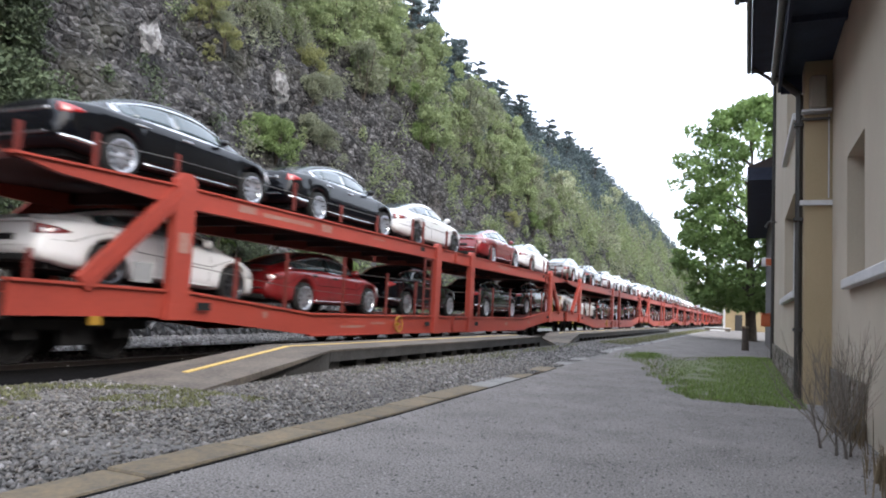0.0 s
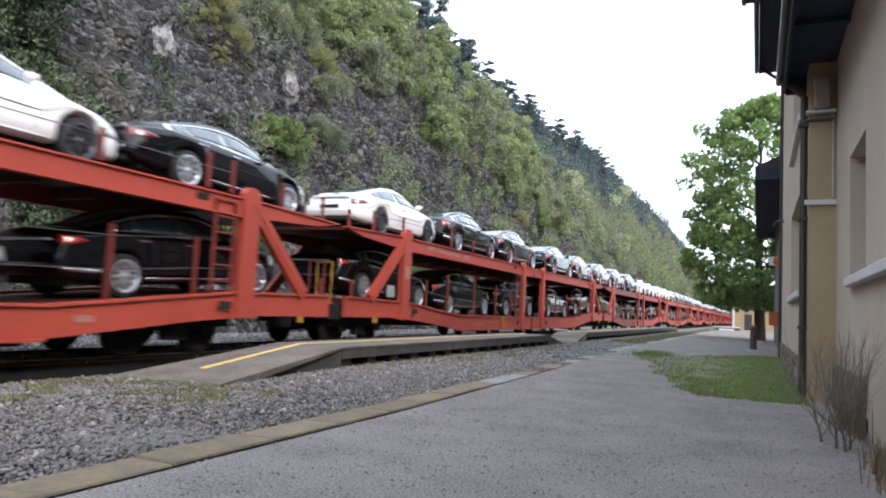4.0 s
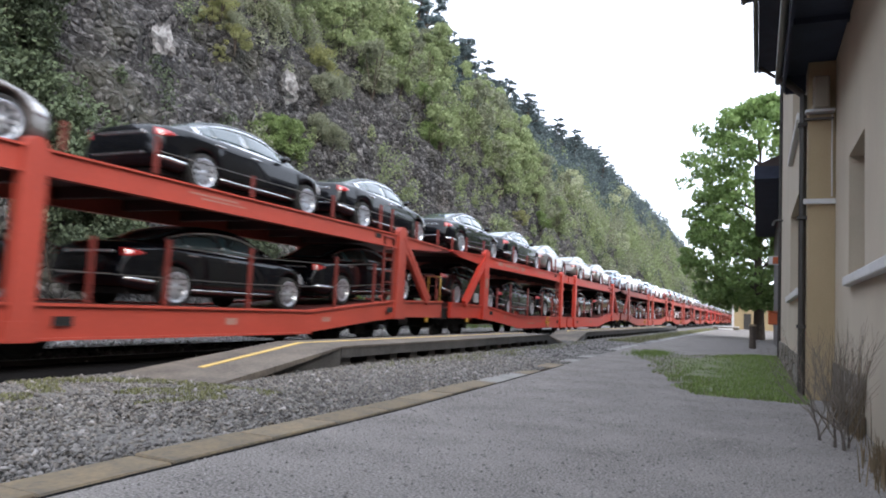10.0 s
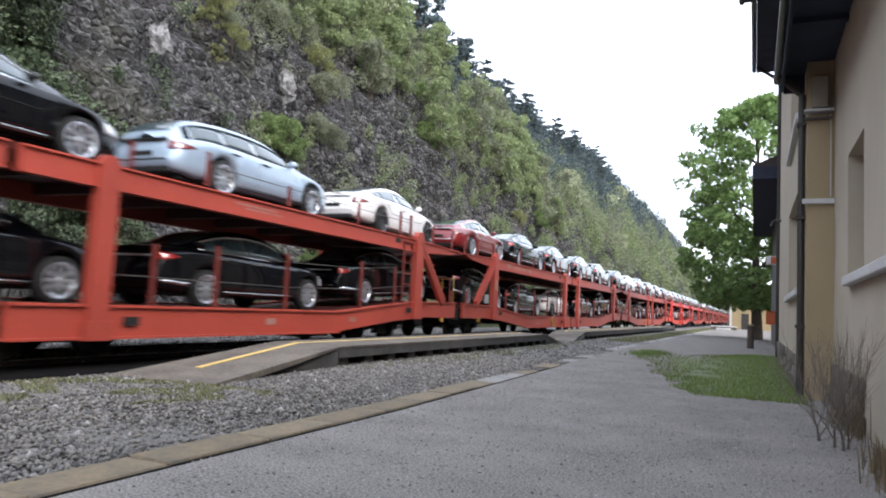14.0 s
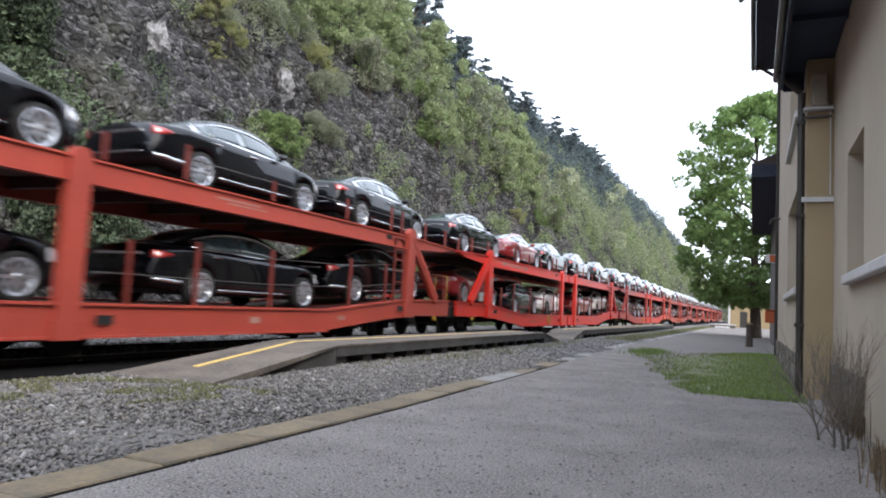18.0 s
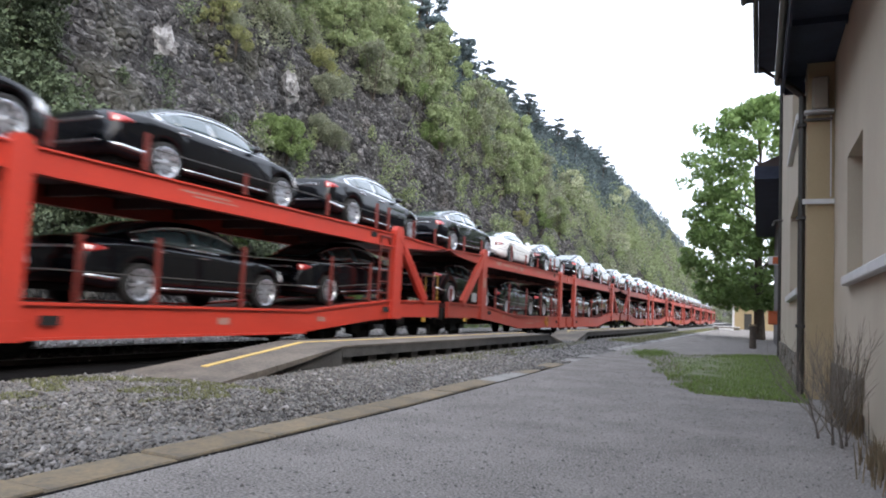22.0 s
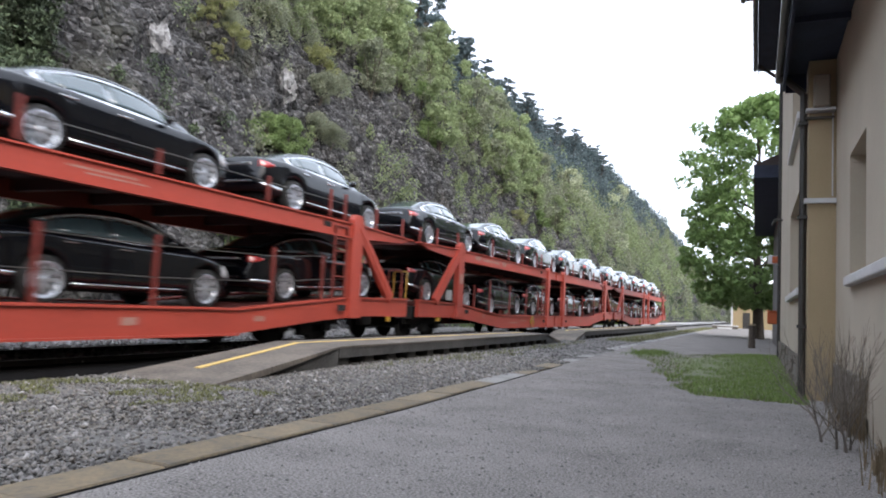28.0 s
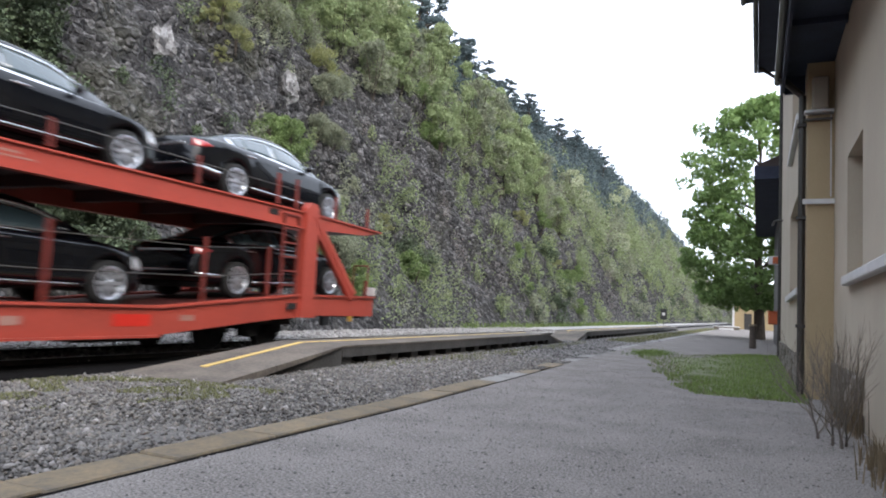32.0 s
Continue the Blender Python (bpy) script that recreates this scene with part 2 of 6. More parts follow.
lo_, hi_ = [bm.verts.new((x, y, -0.3)) for x, y in ring], [bm.verts.new((x, y, 0.0)) for x, y in ring]
bm.faces.new(hi_), bm.faces.new(lo_)
for i in range(len(ring)):
    bm.faces.new((lo_[i], lo_[i - 1], hi_[i - 1], hi_[i]))
bmesh.ops.recalc_face_normals(bm, faces=bm.faces)
yard = part("pavement", bm, M_ASPHALT)
tagged(yard, "worn grey asphalt yard in front of the station", "pavement", kind="structure")


def sheet(name, x0, x1, y0, y1, nx, ny, zf, material, smooth=True):
    xs, ys = np.linspace(x0, x1, nx), np.linspace(y0, y1, ny)
    vs = [(x, y, zf(x, y)) for y in ys for x in xs]
    fs = [(j * nx + i, j * nx + i + 1, (j + 1) * nx + i + 1, (j + 1) * nx + i) for j in range(ny - 1) for i in range(nx - 1)]
    return raw(name, vs, fs, material, smooth=smooth)


def lump(x, y, s, a):
    return a * noise.noise(Vector((x * s, y * s, 0.3)))


bed = sheet("gravel_strip", -7.55, -3.62, -6, 150, 24, 400, lambda x, y: -0.015 + lump(x, y, 1.1, 0.025) + lump(x, y, 6, 0.012), M_GRAVEL_PALE)
tagged(bed, "coarse grey gravel strip beside the yard", "gravel", kind="structure")
# near-black strip between the near rail and the gravel
dark_strip = sheet("track_bed_edge", -9.35, -7.46, -12, 400, 16, 400, lambda x, y: -0.05 - 0.01 * min(1.0, (-7.46 - x) / 1.2) + lump(x, y, 3, 0.02), M_NEARBLACK)
tagged(dark_strip, "black ballast strip beside the rails", "ballast", kind="structure")
# brightened ballast, so the bed beneath the train does not fall black
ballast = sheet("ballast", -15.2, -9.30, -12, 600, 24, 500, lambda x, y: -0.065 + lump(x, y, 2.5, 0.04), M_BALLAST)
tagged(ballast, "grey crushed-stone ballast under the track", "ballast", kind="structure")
rails = empty("railway_track", label="rusty steel rails with worn shiny heads", category="railway track", kind="structure")
for gx in (-0.7525, 0.7525):
    bm = bmesh.new()
    box(bm, XT + gx - 0.065, XT + gx + 0.065, -30, 700, -0.12, -0.095)
    box(bm, XT + gx - 0.01, XT + gx + 0.01, -30, 700, -0.095, -0.005)
    box(bm, XT + gx - 0.036, XT + gx + 0.036, -30, 700, -0.005, 0.026)
    part("rail", bm, M_RAIL, rails)
    boxed("rail_head", (XT + gx - 0.034, XT + gx + 0.034, -30, 700, 0.026, 0.03), M_RAILTOP, rails)
first_sleeper = boxed("sleeper", (-0.70, 0.70, -0.13, 0.13, -0.18, -0.05), M_CONC_DARK, rails, bevel=0.02)
first_sleeper.location = (XT, -8, 0)
for i in range(1, 44):
    share(first_sleeper, (XT, -8 + 0.62 * i, 0))

# kerb of flat stone slabs between gravel and asphalt
kerb = empty("kerb", label="row of flat brownish kerb slabs", category="kerb", kind="structure")
ky = -3.0
while ky < 75:
    ln = random.uniform(0.82, 1.0)
    if ky < 12 or random.random() < 0.6:
        sl = boxed("slab", (-0.175, 0.175, 0.006, ln - 0.006, -0.1, 0.02), M_KERB if ky < 9 or (ky < 14 and random.random() < .4) else M_SLAB, kerb, bevel=0.012)
        sl.location = (-3.46 - min(max(0, ky - 6.5) * 0.036, 0.6), ky, random.uniform(-0.006, 0.004) - (0.014 if ky > 9 else 0))
        sl.rotation_euler = (random.uniform(-0.008, 0.008), random.uniform(-0.012, 0.012), 0.036 if 6.5 < ky < 23 else 0)
    ky += ln

# ---- platforms ----


def slab_along(bm, stations):
    """A slab along the line; each station gives y, x_far, x_near, underside and top."""
    rings = [[bm.verts.new(c) for c in ((xf, y, lo), (xn, y, lo), (xn, y, hi), (xf, y, hi))] for y, xf, xn, lo, hi in stations]
    for p, q in zip(rings, rings[1:]):
        for i in range(4):
            bm.faces.new((p[i], p[(i + 1) % 4], q[(i + 1) % 4], q[i]))
    bm.faces.new(rings[0]), bm.faces.new(rings[-1])
    bmesh.ops.recalc_face_normals(bm, faces=bm.faces)
    return bm


def platform(name, y0, ya, yb, y1, top, xf, xn, foot, label):
    """A low concrete platform: ramps from y0 to ya and from yb to y1; foot is the near corner of the first ramp."""
    t = empty(name, label=label, category="platform", kind="structure")
    th = 0.19
    part("deck", slab_along(bmesh.new(), [(y0, xf, foot, -0.12, 0.0), (ya, xf, xn, top - 0.03, top), (yb, xf, xn, top - 0.03, top), (y1, xf, xn, -0.12, 0.0)]), M_CONCRETE, t, "grey concrete platform deck")
    part("deck_edge", slab_along(bmesh.new(), [(ya + 0.01, xn - 0.16, xn - 0.012, top - th, top - 0.032), (yb, xn - 0.16, xn - 0.012, top - th, top - 0.032)]), M_CONC_DARK, t, "dark slab edge")
    part("edge_line", slab_along(bmesh.new(), [(y0 + 0.85, -6.80, -6.70, 0.02, 0.094), (ya, -7.03, -6.93, top - 0.02, top + 0.006), (yb, -7.0, -6.90, top - 0.02, top + 0.006), (y1 - 0.3, -7.0, -6.90, 0.0, 0.056)]), M_YELLOW, t, "yellow edge line")
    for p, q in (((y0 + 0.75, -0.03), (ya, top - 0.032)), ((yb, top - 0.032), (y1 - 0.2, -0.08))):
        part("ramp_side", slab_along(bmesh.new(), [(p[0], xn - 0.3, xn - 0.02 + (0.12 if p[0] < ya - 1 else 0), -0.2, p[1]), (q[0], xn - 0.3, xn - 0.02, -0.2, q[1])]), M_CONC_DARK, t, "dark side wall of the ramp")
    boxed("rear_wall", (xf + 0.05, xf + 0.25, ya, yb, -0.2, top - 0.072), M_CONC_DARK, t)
    first = None
    y = ya + 0.15
    while y < yb:
        if first is None:
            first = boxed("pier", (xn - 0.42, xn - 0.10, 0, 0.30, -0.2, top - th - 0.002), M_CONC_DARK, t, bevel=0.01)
            first.location.y = y
        else:
            share(first, (0, y, 0))
        y += 0.85
    return t


platform("platform_1", 6.5, 9.85, 22.2, 24.3, 0.33, -7.42, -6.14, -5.80, "low concrete platform with ramp and yellow line")
platform("platform_2", 26.2, 28.2, 62, 64, 0.33, -7.42, -6.2, -6.2, "further low concrete platform beside the track")

part("joint", slab_along(bmesh.new(), [(-3, -3.285, -3.255, -0.05, 0.004), (6.5, -3.285, -3.255, -0.05, 0.004), (14, -3.555, -3.53, -0.05, 0.004)]), M_NEARBLACK, kerb, "dark open joint along the asphalt")

# ---- the hillside ----


def rock_material():
    m = bpy.data.materials.new("fractured_cliff_rock")
    m.use_nodes = True
    n, l = m.node_tree.nodes, m.node_tree.links
    b = n["Principled BSDF"]
    b.inputs["Roughness"].default_value = 0.95
    b.inputs["Specular IOR Level"].default_value = 0.2
    tc = n.new("ShaderNodeTexCoord")

    def tex(kind, scale, **kw):
        t = n.new(kind)
        t.inputs["Scale"].default_value = scale
        l.new(warp.outputs[0] if kind == "ShaderNodeTexVoronoi" else tc.outputs["Object"], t.inputs["Vector"])
        for k, v in kw.items():
            if k in t.inputs:
                t.inputs[k].default_value = v
        return t
    wn_ = n.new("ShaderNodeTexNoise")
    wn_.inputs["Scale"].default_value = 2.0
    l.new(tc.outputs["Object"], wn_.inputs["Vector"])
    warp = n.new("ShaderNodeVectorMath")
    warp.operation = "MULTIPLY_ADD"
    warp.inputs[1].default_value = (0.13, 0.13, 0.13)
    l.new(wn_.outputs["Color"], warp.inputs[0]), l.new(tc.outputs["Object"], warp.inputs[2])
    cell = tex("ShaderNodeTexVoronoi", 3.4)
    small = tex("ShaderNodeTexVoronoi", 8.0)
    edge = tex("ShaderNodeTexVoronoi", 3.4)
    edge.feature = "DISTANCE_TO_EDGE"
    noi = tex("ShaderNodeTexNoise", 0.35, Detail=8)
    fine = tex("ShaderNodeTexNoise", 9.0, Detail=6)
    grey = n.new("ShaderNodeValToRGB")
    e = grey.color_ramp.elements
    e[0].position, e[1].position = 0.22, 0.85
    e[0].color, e[1].color = (0.014, 0.0135, 0.0138, 1), (0.225, 0.218, 0.219, 1)
    mid = e.new(0.55)
    mid.color = (0.062, 0.0595, 0.060, 1)
    sep = n.new("ShaderNodeSeparateColor")
    l.new(cell.outputs["Color"], sep.inputs[0])
    sep2 = n.new("ShaderNodeSeparateColor")
    l.new(small.outputs["Color"], sep2.inputs[0])
    mx = n.new("ShaderNodeMix")
    mx.inputs[0].default_value = 0.5
    l.new(sep.outputs[0], mx.inputs[2]), l.new(sep2.outputs[1], mx.inputs[3])
    mx2 = n.new("ShaderNodeMix")
    mx2.inputs[0].default_value = 0.36
    l.new(mx.outputs[0], mx2.inputs[2]), l.new(fine.outputs[0], mx2.inputs[3])
    l.new(mx2.outputs[0], grey.inputs[0])
    # soil and moss in broad patches
    soil = n.new("ShaderNodeValToRGB")
    s = soil.color_ramp.elements
    s[0].color, s[1].color = (0.085, 0.076, 0.058, 1), (0.095, 0.105, 0.058, 1)
    l.new(fine.outputs[0], soil.inputs[0])
    fac = n.new("ShaderNodeMapRange")
    fac.inputs[1].default_value, fac.inputs[2].default_value = 0.52, 0.66
    fac.inputs[4].default_value = 0.28
    l.new(noi.outputs[0], fac.inputs[0])
    both = n.new("ShaderNodeMix")
    both.data_type = "RGBA"
    l.new(fac.outputs[0], both.inputs[0]), l.new(grey.outputs[0], both.inputs[6]), l.new(soil.outputs[0], both.inputs[7])
    l.new(both.outputs[2], b.inputs["Base Color"])
    h1 = n.new("ShaderNodeMath")
    h1.operation = "MULTIPLY_ADD"
    h1.inputs[1].default_value = 1.2
    cl = n.new("ShaderNodeClamp")
    cl.inputs["Max"].default_value = 0.25
    l.new(edge.outputs["Distance"], cl.inputs[0])
    l.new(cl.outputs[0], h1.inputs[0]), l.new(mx2.outputs[0], h1.inputs[2])
    bp = n.new("ShaderNodeBump")
    bp.inputs["Strength"].default_value, bp.inputs["Distance"].default_value = 1.0, 0.40
    l.new(h1.outputs[0], bp.inputs["Height"]), l.new(bp.outputs[0], b.inputs["Normal"])
    return m


M_PALEROCK = mat("pale_limestone", (0.34, 0.34, 0.34), 0.95, col2=(0.10, 0.092, 0.095), scale=3, grain=7, bump=1.0, dist=0.1)
M_CLIFF = rock_material()
FOOT = ((-14.3, -0.05), (-15.1, 1.4), (-16.4, 4.6), (-18.4, 9.2), (-21.0, 13.9), (-24.6, 18.5), (-28.8, 23.0), (-34.0, 27.8), (-42, 33), (-57, 38), (-105, 43), (-300, 46))
FS = np.cumsum([0] + [math.dist(FOOT[i], FOOT[i + 1]) for i in range(len(FOOT) - 1)])


def hill(u, y):
    """Point of the hillside u metres up the slope, y along the line."""
    x = float(np.interp(u, FS, [p[0] for p in FOOT]))
    z = float(np.interp(u, FS, [p[1] for p in FOOT]))
    k = min(1.0, u / 5.0)
    big = noise.noise(Vector((u * 0.05, y * 0.045, 7.1))) * 2.6 + noise.noise(Vector((u * 0.14, y * 0.13, 2.2))) * 1.5
    blk = noise.voronoi(Vector((u * 0.42 + 0.3 * y, y * 0.42, 0.7)))[0]
    blk2 = noise.voronoi(Vector((u * 1.1, y * 1.05 + 0.2 * u, 3.7)))[0]
    rough = (0.45 - blk[0]) * 1.0 + (0.45 - blk2[0]) * 0.55 + noise.noise(Vector((u * 0.5, y * 0.45, 1.2))) * 0.4
    away = max(0.0, y - 45) * 0.02
    grow = 1.0 + min(0.30, max(0.0, (y - 95) * 0.0022))
    ridge = float(np.interp(u, (27, 36), (0, 1))) * float(np.interp(y, (50, 62, 80, 95, 140, 300), (-4.0, -3.4, -.8, .5, .2, 0)))
    return Vector((x - away * 0.4 + k * (big * 0.8 + rough), y + k * rough * 0.3, z * grow - k * big * 0.25 + k * rough * 0.35 + ridge))


us = np.concatenate([np.linspace(0, 20, 96), np.linspace(20.4, 45, 50), np.linspace(46, 60, 12), np.linspace(66, FS[-1], 8)])
yy = np.concatenate([np.linspace(-25, 2, 40), np.linspace(2.2, 46, 200), np.linspace(46.4, 110, 130), np.linspace(111, 240, 90), np.linspace(243, 700, 80)])
hv = [hill(u, y) for y in yy for u in us]
nu = len(us)
hf = [(j * nu + i, j * nu + i + 1, (j + 1) * nu + i + 1, (j + 1) * nu + i) for j in range(len(yy) - 1) for i in range(nu - 1)]
hillside = raw("hillside", hv, hf, M_CLIFF)
tagged(hillside, "steep fractured grey rock face with soil ledges", "cliff", kind="structure")


def raw_np(name, v, f, material, parent=None):
    """One mesh object from number arrays: corners (n, 3) and quads (m, 4) or triangles (m, 3)."""
    me = bpy.data.meshes.new(name)
    me.vertices.add(len(v))
    me.vertices.foreach_set("co", np.asarray(v, dtype=np.float32).ravel())
    k = f.shape[1]
    me.loops.add(f.size)
    me.loops.foreach_set("vertex_index", f.astype(np.int32).ravel())
    me.polygons.add(len(f))
    me.polygons.foreach_set("loop_start", np.arange(0, f.size, k, dtype=np.int32))
    me.update(calc_edges=True)
    me.validate()
    me.materials.append(material)
    ob = new(name, me)
    if parent:
        ob.parent = parent
    return ob


RNG = np.random.default_rng(11)


def leaf_quads(c, size, droop=0.3):
    """A folded leaf of four corners at each centre in c, turned at random."""
    n = len(c)
    a = RNG.normal(size=(n, 3))
    a /= np.linalg.norm(a, axis=1)[:, None] + 1e-9
    b = RNG.normal(size=(n, 3))
    b -= (b * a).sum(1)[:, None] * a
    b /= np.linalg.norm(b, axis=1)[:, None] + 1e-9
    s = (size * RNG.uniform(0.55, 1.25, n))[:, None]
    up = np.cross(a, b) * s * droop
    v = np.stack([c - a * s, c - b * s * 0.55 + up, c + a * s, c + b * s * 0.55 + up], 1).reshape(-1, 3)
    f = np.arange(4 * n).reshape(-1, 4)
    return v, f


def clump_points(centres, radii, per):
    """Leaf centres scattered in uneven balls."""
    out = []
    for c, r in zip(centres, radii):
        d = RNG.normal(size=(per, 3))
        d /= np.linalg.norm(d, axis=1)[:, None]
        out.append(np.asarray(c) + d * (r * RNG.uniform(0.35, 1.0, per) ** 0.6)[:, None] * np.array([1, 1, 0.8]))
    return np.concatenate(out)


def bush_centres(r, h, n, low=0.15):
    """Middles and sizes of the clumps of one crown."""
    cs, rs = [], []
    for i in range(n):
        a, z = RNG.uniform(0, 6.283), RNG.uniform(low, 1.0)
        rr = r * math.sqrt(max(0.05, 1 - (2 * (z - 0.45)) ** 2 * 0.8)) * RNG.uniform(0.25, 0.95)
        cs.append((rr * math.cos(a), rr * math.sin(a), z * h))
        rs.append(r * RNG.uniform(0.22, 0.42))
    return cs, rs


def stems(bm, h, n, spread, r):
    for i in range(n):
        a = random.uniform(0, 6.283)
        b = Vector((spread * math.cos(a), spread * math.sin(a), h * random.uniform(0.6, 0.95)))
        mid = b * 0.45 + Vector((random.uniform(-.1, .1), random.uniform(-.1, .1), 0))
        rod(bm, (0, 0, -0.4), mid, r, 5, r * 0.7)
        rod(bm, mid, b, r * 0.7, 5, r * 0.25)
    return bm


def make_bush(name, r, h, clumps, per, leaf, material, label, category):
    t = empty(name, label=label, category=category, group="shrubs and trees on the slope")
    part("trunk", stems(bmesh.new(), h, 5, r * 0.55, 0.03 + 0.02 * h / 3), M_BARK, t)
    cs, rs = bush_centres(r, h, clumps)
    v, f = leaf_quads(clump_points(cs, rs, per), leaf)
    raw_np("crown", v, f, material, t)
    return t


def make_pine(name, h, r, label):
    t = empty(name, label=label, category="tree", group="pines on the ridge")
    bm = bmesh.new()
    rod(bm, (0, 0, -0.8), (0.15, 0.1, h * 0.55), 0.17, 7, 0.12)
    rod(bm, (0.15, 0.1, h * 0.55), (0.05, 0.2, h * 0.98), 0.12, 6, 0.03)
    cs, rs = [], []
    for i in range(20):
        z = h * (0.30 + 0.68 * i / 20)
        a = i * 2.4 + random.uniform(-.4, .4)
        ln = r * (1.1 - 0.75 * i / 20) * random.uniform(0.5, 1.15)
        tip = (ln * math.cos(a), ln * math.sin(a), z + random.uniform(-.1, .45))
        rod(bm, (0.1, 0.1, z - 0.2), tip, 0.045, 5, 0.012)
        for q in (0.5, 0.75, 1.0):
            cs.append((tip[0] * q + random.uniform(-.2, .2), tip[1] * q + random.uniform(-.2, .2), z + (tip[2] - z) * q + 0.12))
            rs.append(random.uniform(.4, .62) * (1.15 - 0.5 * i / 20))
    part("trunk", bm, M_BARK, t)
    base = np.repeat(np.array(cs), 38, 0)
    pts = clump_points(cs, rs, 38)
    pts[:, 2] = base[:, 2] + (pts[:, 2] - base[:, 2]) * 0.42
    v, f = leaf_quads(pts, 0.16, 0.05)
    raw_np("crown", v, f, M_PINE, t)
    return t


M_YLEAF = mat("yellow_green_leaf", (0.29, 0.295, 0.13), 0.8, col2=(0.21, 0.22, 0.10), scale=0.4, grain=5, bump=0, var=0.4, glow=0.4)
M_DLEAF = mat("dark_ivy_leaf", (0.082, 0.112, 0.055), 0.75, col2=(0.05, 0.07, 0.038), scale=0.4, grain=5, bump=0, var=0.45)
M_SHRUB = mat("green_shrub_leaf", (0.20, 0.275, 0.10), 0.85, col2=(0.135, 0.19, 0.07), scale=0.4, grain=5, bump=0, var=0.35, glow=0.35)
BUSH = [make_bush("shrub", 1.0, 1.6, 26, 150, 0.062, M_SHRUB, "fresh green leafy shrub rooted in the rock", "shrub"),
        make_bush("shrub", 1.2, 1.5, 26, 150, 0.062, M_LEAF2, "dull olive green shrub rooted in the rock", "shrub"),
        make_bush("shrub", 0.9, 1.3, 22, 130, 0.05, M_YLEAF, "yellow-green flowering shrub on the rock", "shrub"),
        make_bush("ivy_bush", 1.4, 1.9, 26, 130, 0.075, M_DLEAF, "dark green ivy hanging on the rock", "shrub"),
        make_bush("young_tree", 1.5, 5.0, 30, 80, 0.125, M_LEAF, "light green spring tree on the slope", "tree"),
        make_bush("young_tree", 1.6, 4.6, 30, 80, 0.125, M_LEAF2, "olive green spring tree on the slope", "tree"),
        make_bush("blossom_tree", 1.5, 3.2, 28, 100, 0.11, M_BLOSSOM, "tree in pale white blossom on the slope", "tree")]
PINES = [make_pine("pine_tree", 7.0, 2.4, "dark blue-green pine on the ridge"), make_pine("pine_tree", 5.8, 2.2, "dark blue-green pine on the ridge"), make_pine("pine_tree", 8.2, 2.2, "tall thin pine against the sky")]


def plant(kind, u, y, s=1.0, sink=0.2):
    p = hill(u, y)
    o = copy_thing(kind, Matrix.Translation((p.x, p.y, p.z - sink * s)) @ pose(0, 0, 0, random.uniform(-6, 6), random.uniform(0, 12), random.uniform(0, 360)))
    o.scale = (s * random.uniform(.9, 1.1), s * random.uniform(.9, 1.1), s)
    return o


# single shrubs on the bare face: kind, metres up the slope, along the line, size
for kind, u, y, s in ((3, 8.5, 11.7, 1.3), (3, 6.6, 11.2, 1.1), (3, 7.8, 9.8, 1.2), (2, 13.8, 22.2, .8), (2, 13.0, 21.7, .7), (2, 12.4, 22.8, .75), (1, 13.3, 23.0, .6), (2, 11.7, 22.4, .6), (1, 14.6, 22.6, .7), (0, 8.0, 24.2, .9), (0, 7.5, 25.0, 1.0), (0, 8.3, 25.2, .7), (1, 7.7, 23.6, .6), (1, 9.3, 28.4, .85), (1, 9.0, 29.2, .8), (2, 9.8, 28.9, .6), (2, 14.9, 31.4, 1.0), (2, 14.2, 32.2, .9), (1, 13.4, 32.6, .9),
                      (1, 12.0, 29.4, .9), (0, 3.0, 18.0, 1.1), (0, 3.4, 19.2, .9), (3, 2.4, 18.6, .8), (1, 3.0, 13.6, .6), (0, 2.2, 22.4, .8), (1, 2.6, 24.6, 1.0), (1, 15.6, 27.2, 1.0), (5, 17.4, 26.2, .8), (4, 16.8, 28.4, .9), (4, 21.5, 38.0, 1.1), (4, 23.5, 40.0, 1.2), (4, 25.0, 47.0, 1.2), (4, 22.0, 45.0, 1.1), (4, 20.5, 35.0, 1.0), (4, 19.5, 33.0, .9), (6, 24.6, 44.0, 1.1), (6, 23.4, 42.2, .8), (6, 18.5, 91.0, 1.3), (6, 17.0, 89.0, 1.0), (6, 26.4, 160, 1.6), (6, 21.0, 132, 1.3), (6, 11.0, 108, 1.0)):
    plant(BUSH[kind], u, y, s)
for i in range(26):
    plant(BUSH[3], 1.6 + 0.34 * i + random.uniform(-.3, .3), (11.2, 12.1, 12.9, 13.5)[i % 4] + random.uniform(-.3, .3) - 0.06 * i, random.uniform(.6, .95))


def wooded(u, y):
    """How thickly the slope is grown over, 0 to 1."""
    edge = float(np.interp(y, (0, 23, 28, 31, 39, 51, 80, 700), (19, 16.8, 16.2, 13.0, 12.5, 10.5, 8.0, 5.0)))
    if u > edge:
        return 0.95
    low = float(np.interp(y, (0, 23, 30, 39, 56, 700), (.0, .05, .5, .55, .6, .75)))
    return low if u < 5.5 else float(np.interp(y, (0, 28, 40, 68, 130), (.015, .10, .28, .5, .7)))


count = 0
while count < 100:
    u, y = random.uniform(0.6, 26), random.uniform(21, 72)
    if random.random() < wooded(u, y):
        small = u < 6 or wooded(u, y) < 0.6
        plant(BUSH[random.choice((0, 0, 1, 1, 2, 3) if small else (4, 4, 4, 5, 5, 0))], u, y, random.uniform(.6, 1.05))
        count += 1
for i in range(60):
    y = 44 + i * 2.3 + random.uniform(-1, 1)
    u = random.uniform(30, 40) if i % 3 else random.uniform(36, 42)
    plant(PINES[random.choice((0, 1, 1))], u, y, random.uniform(.85, 1.3), 0.4)
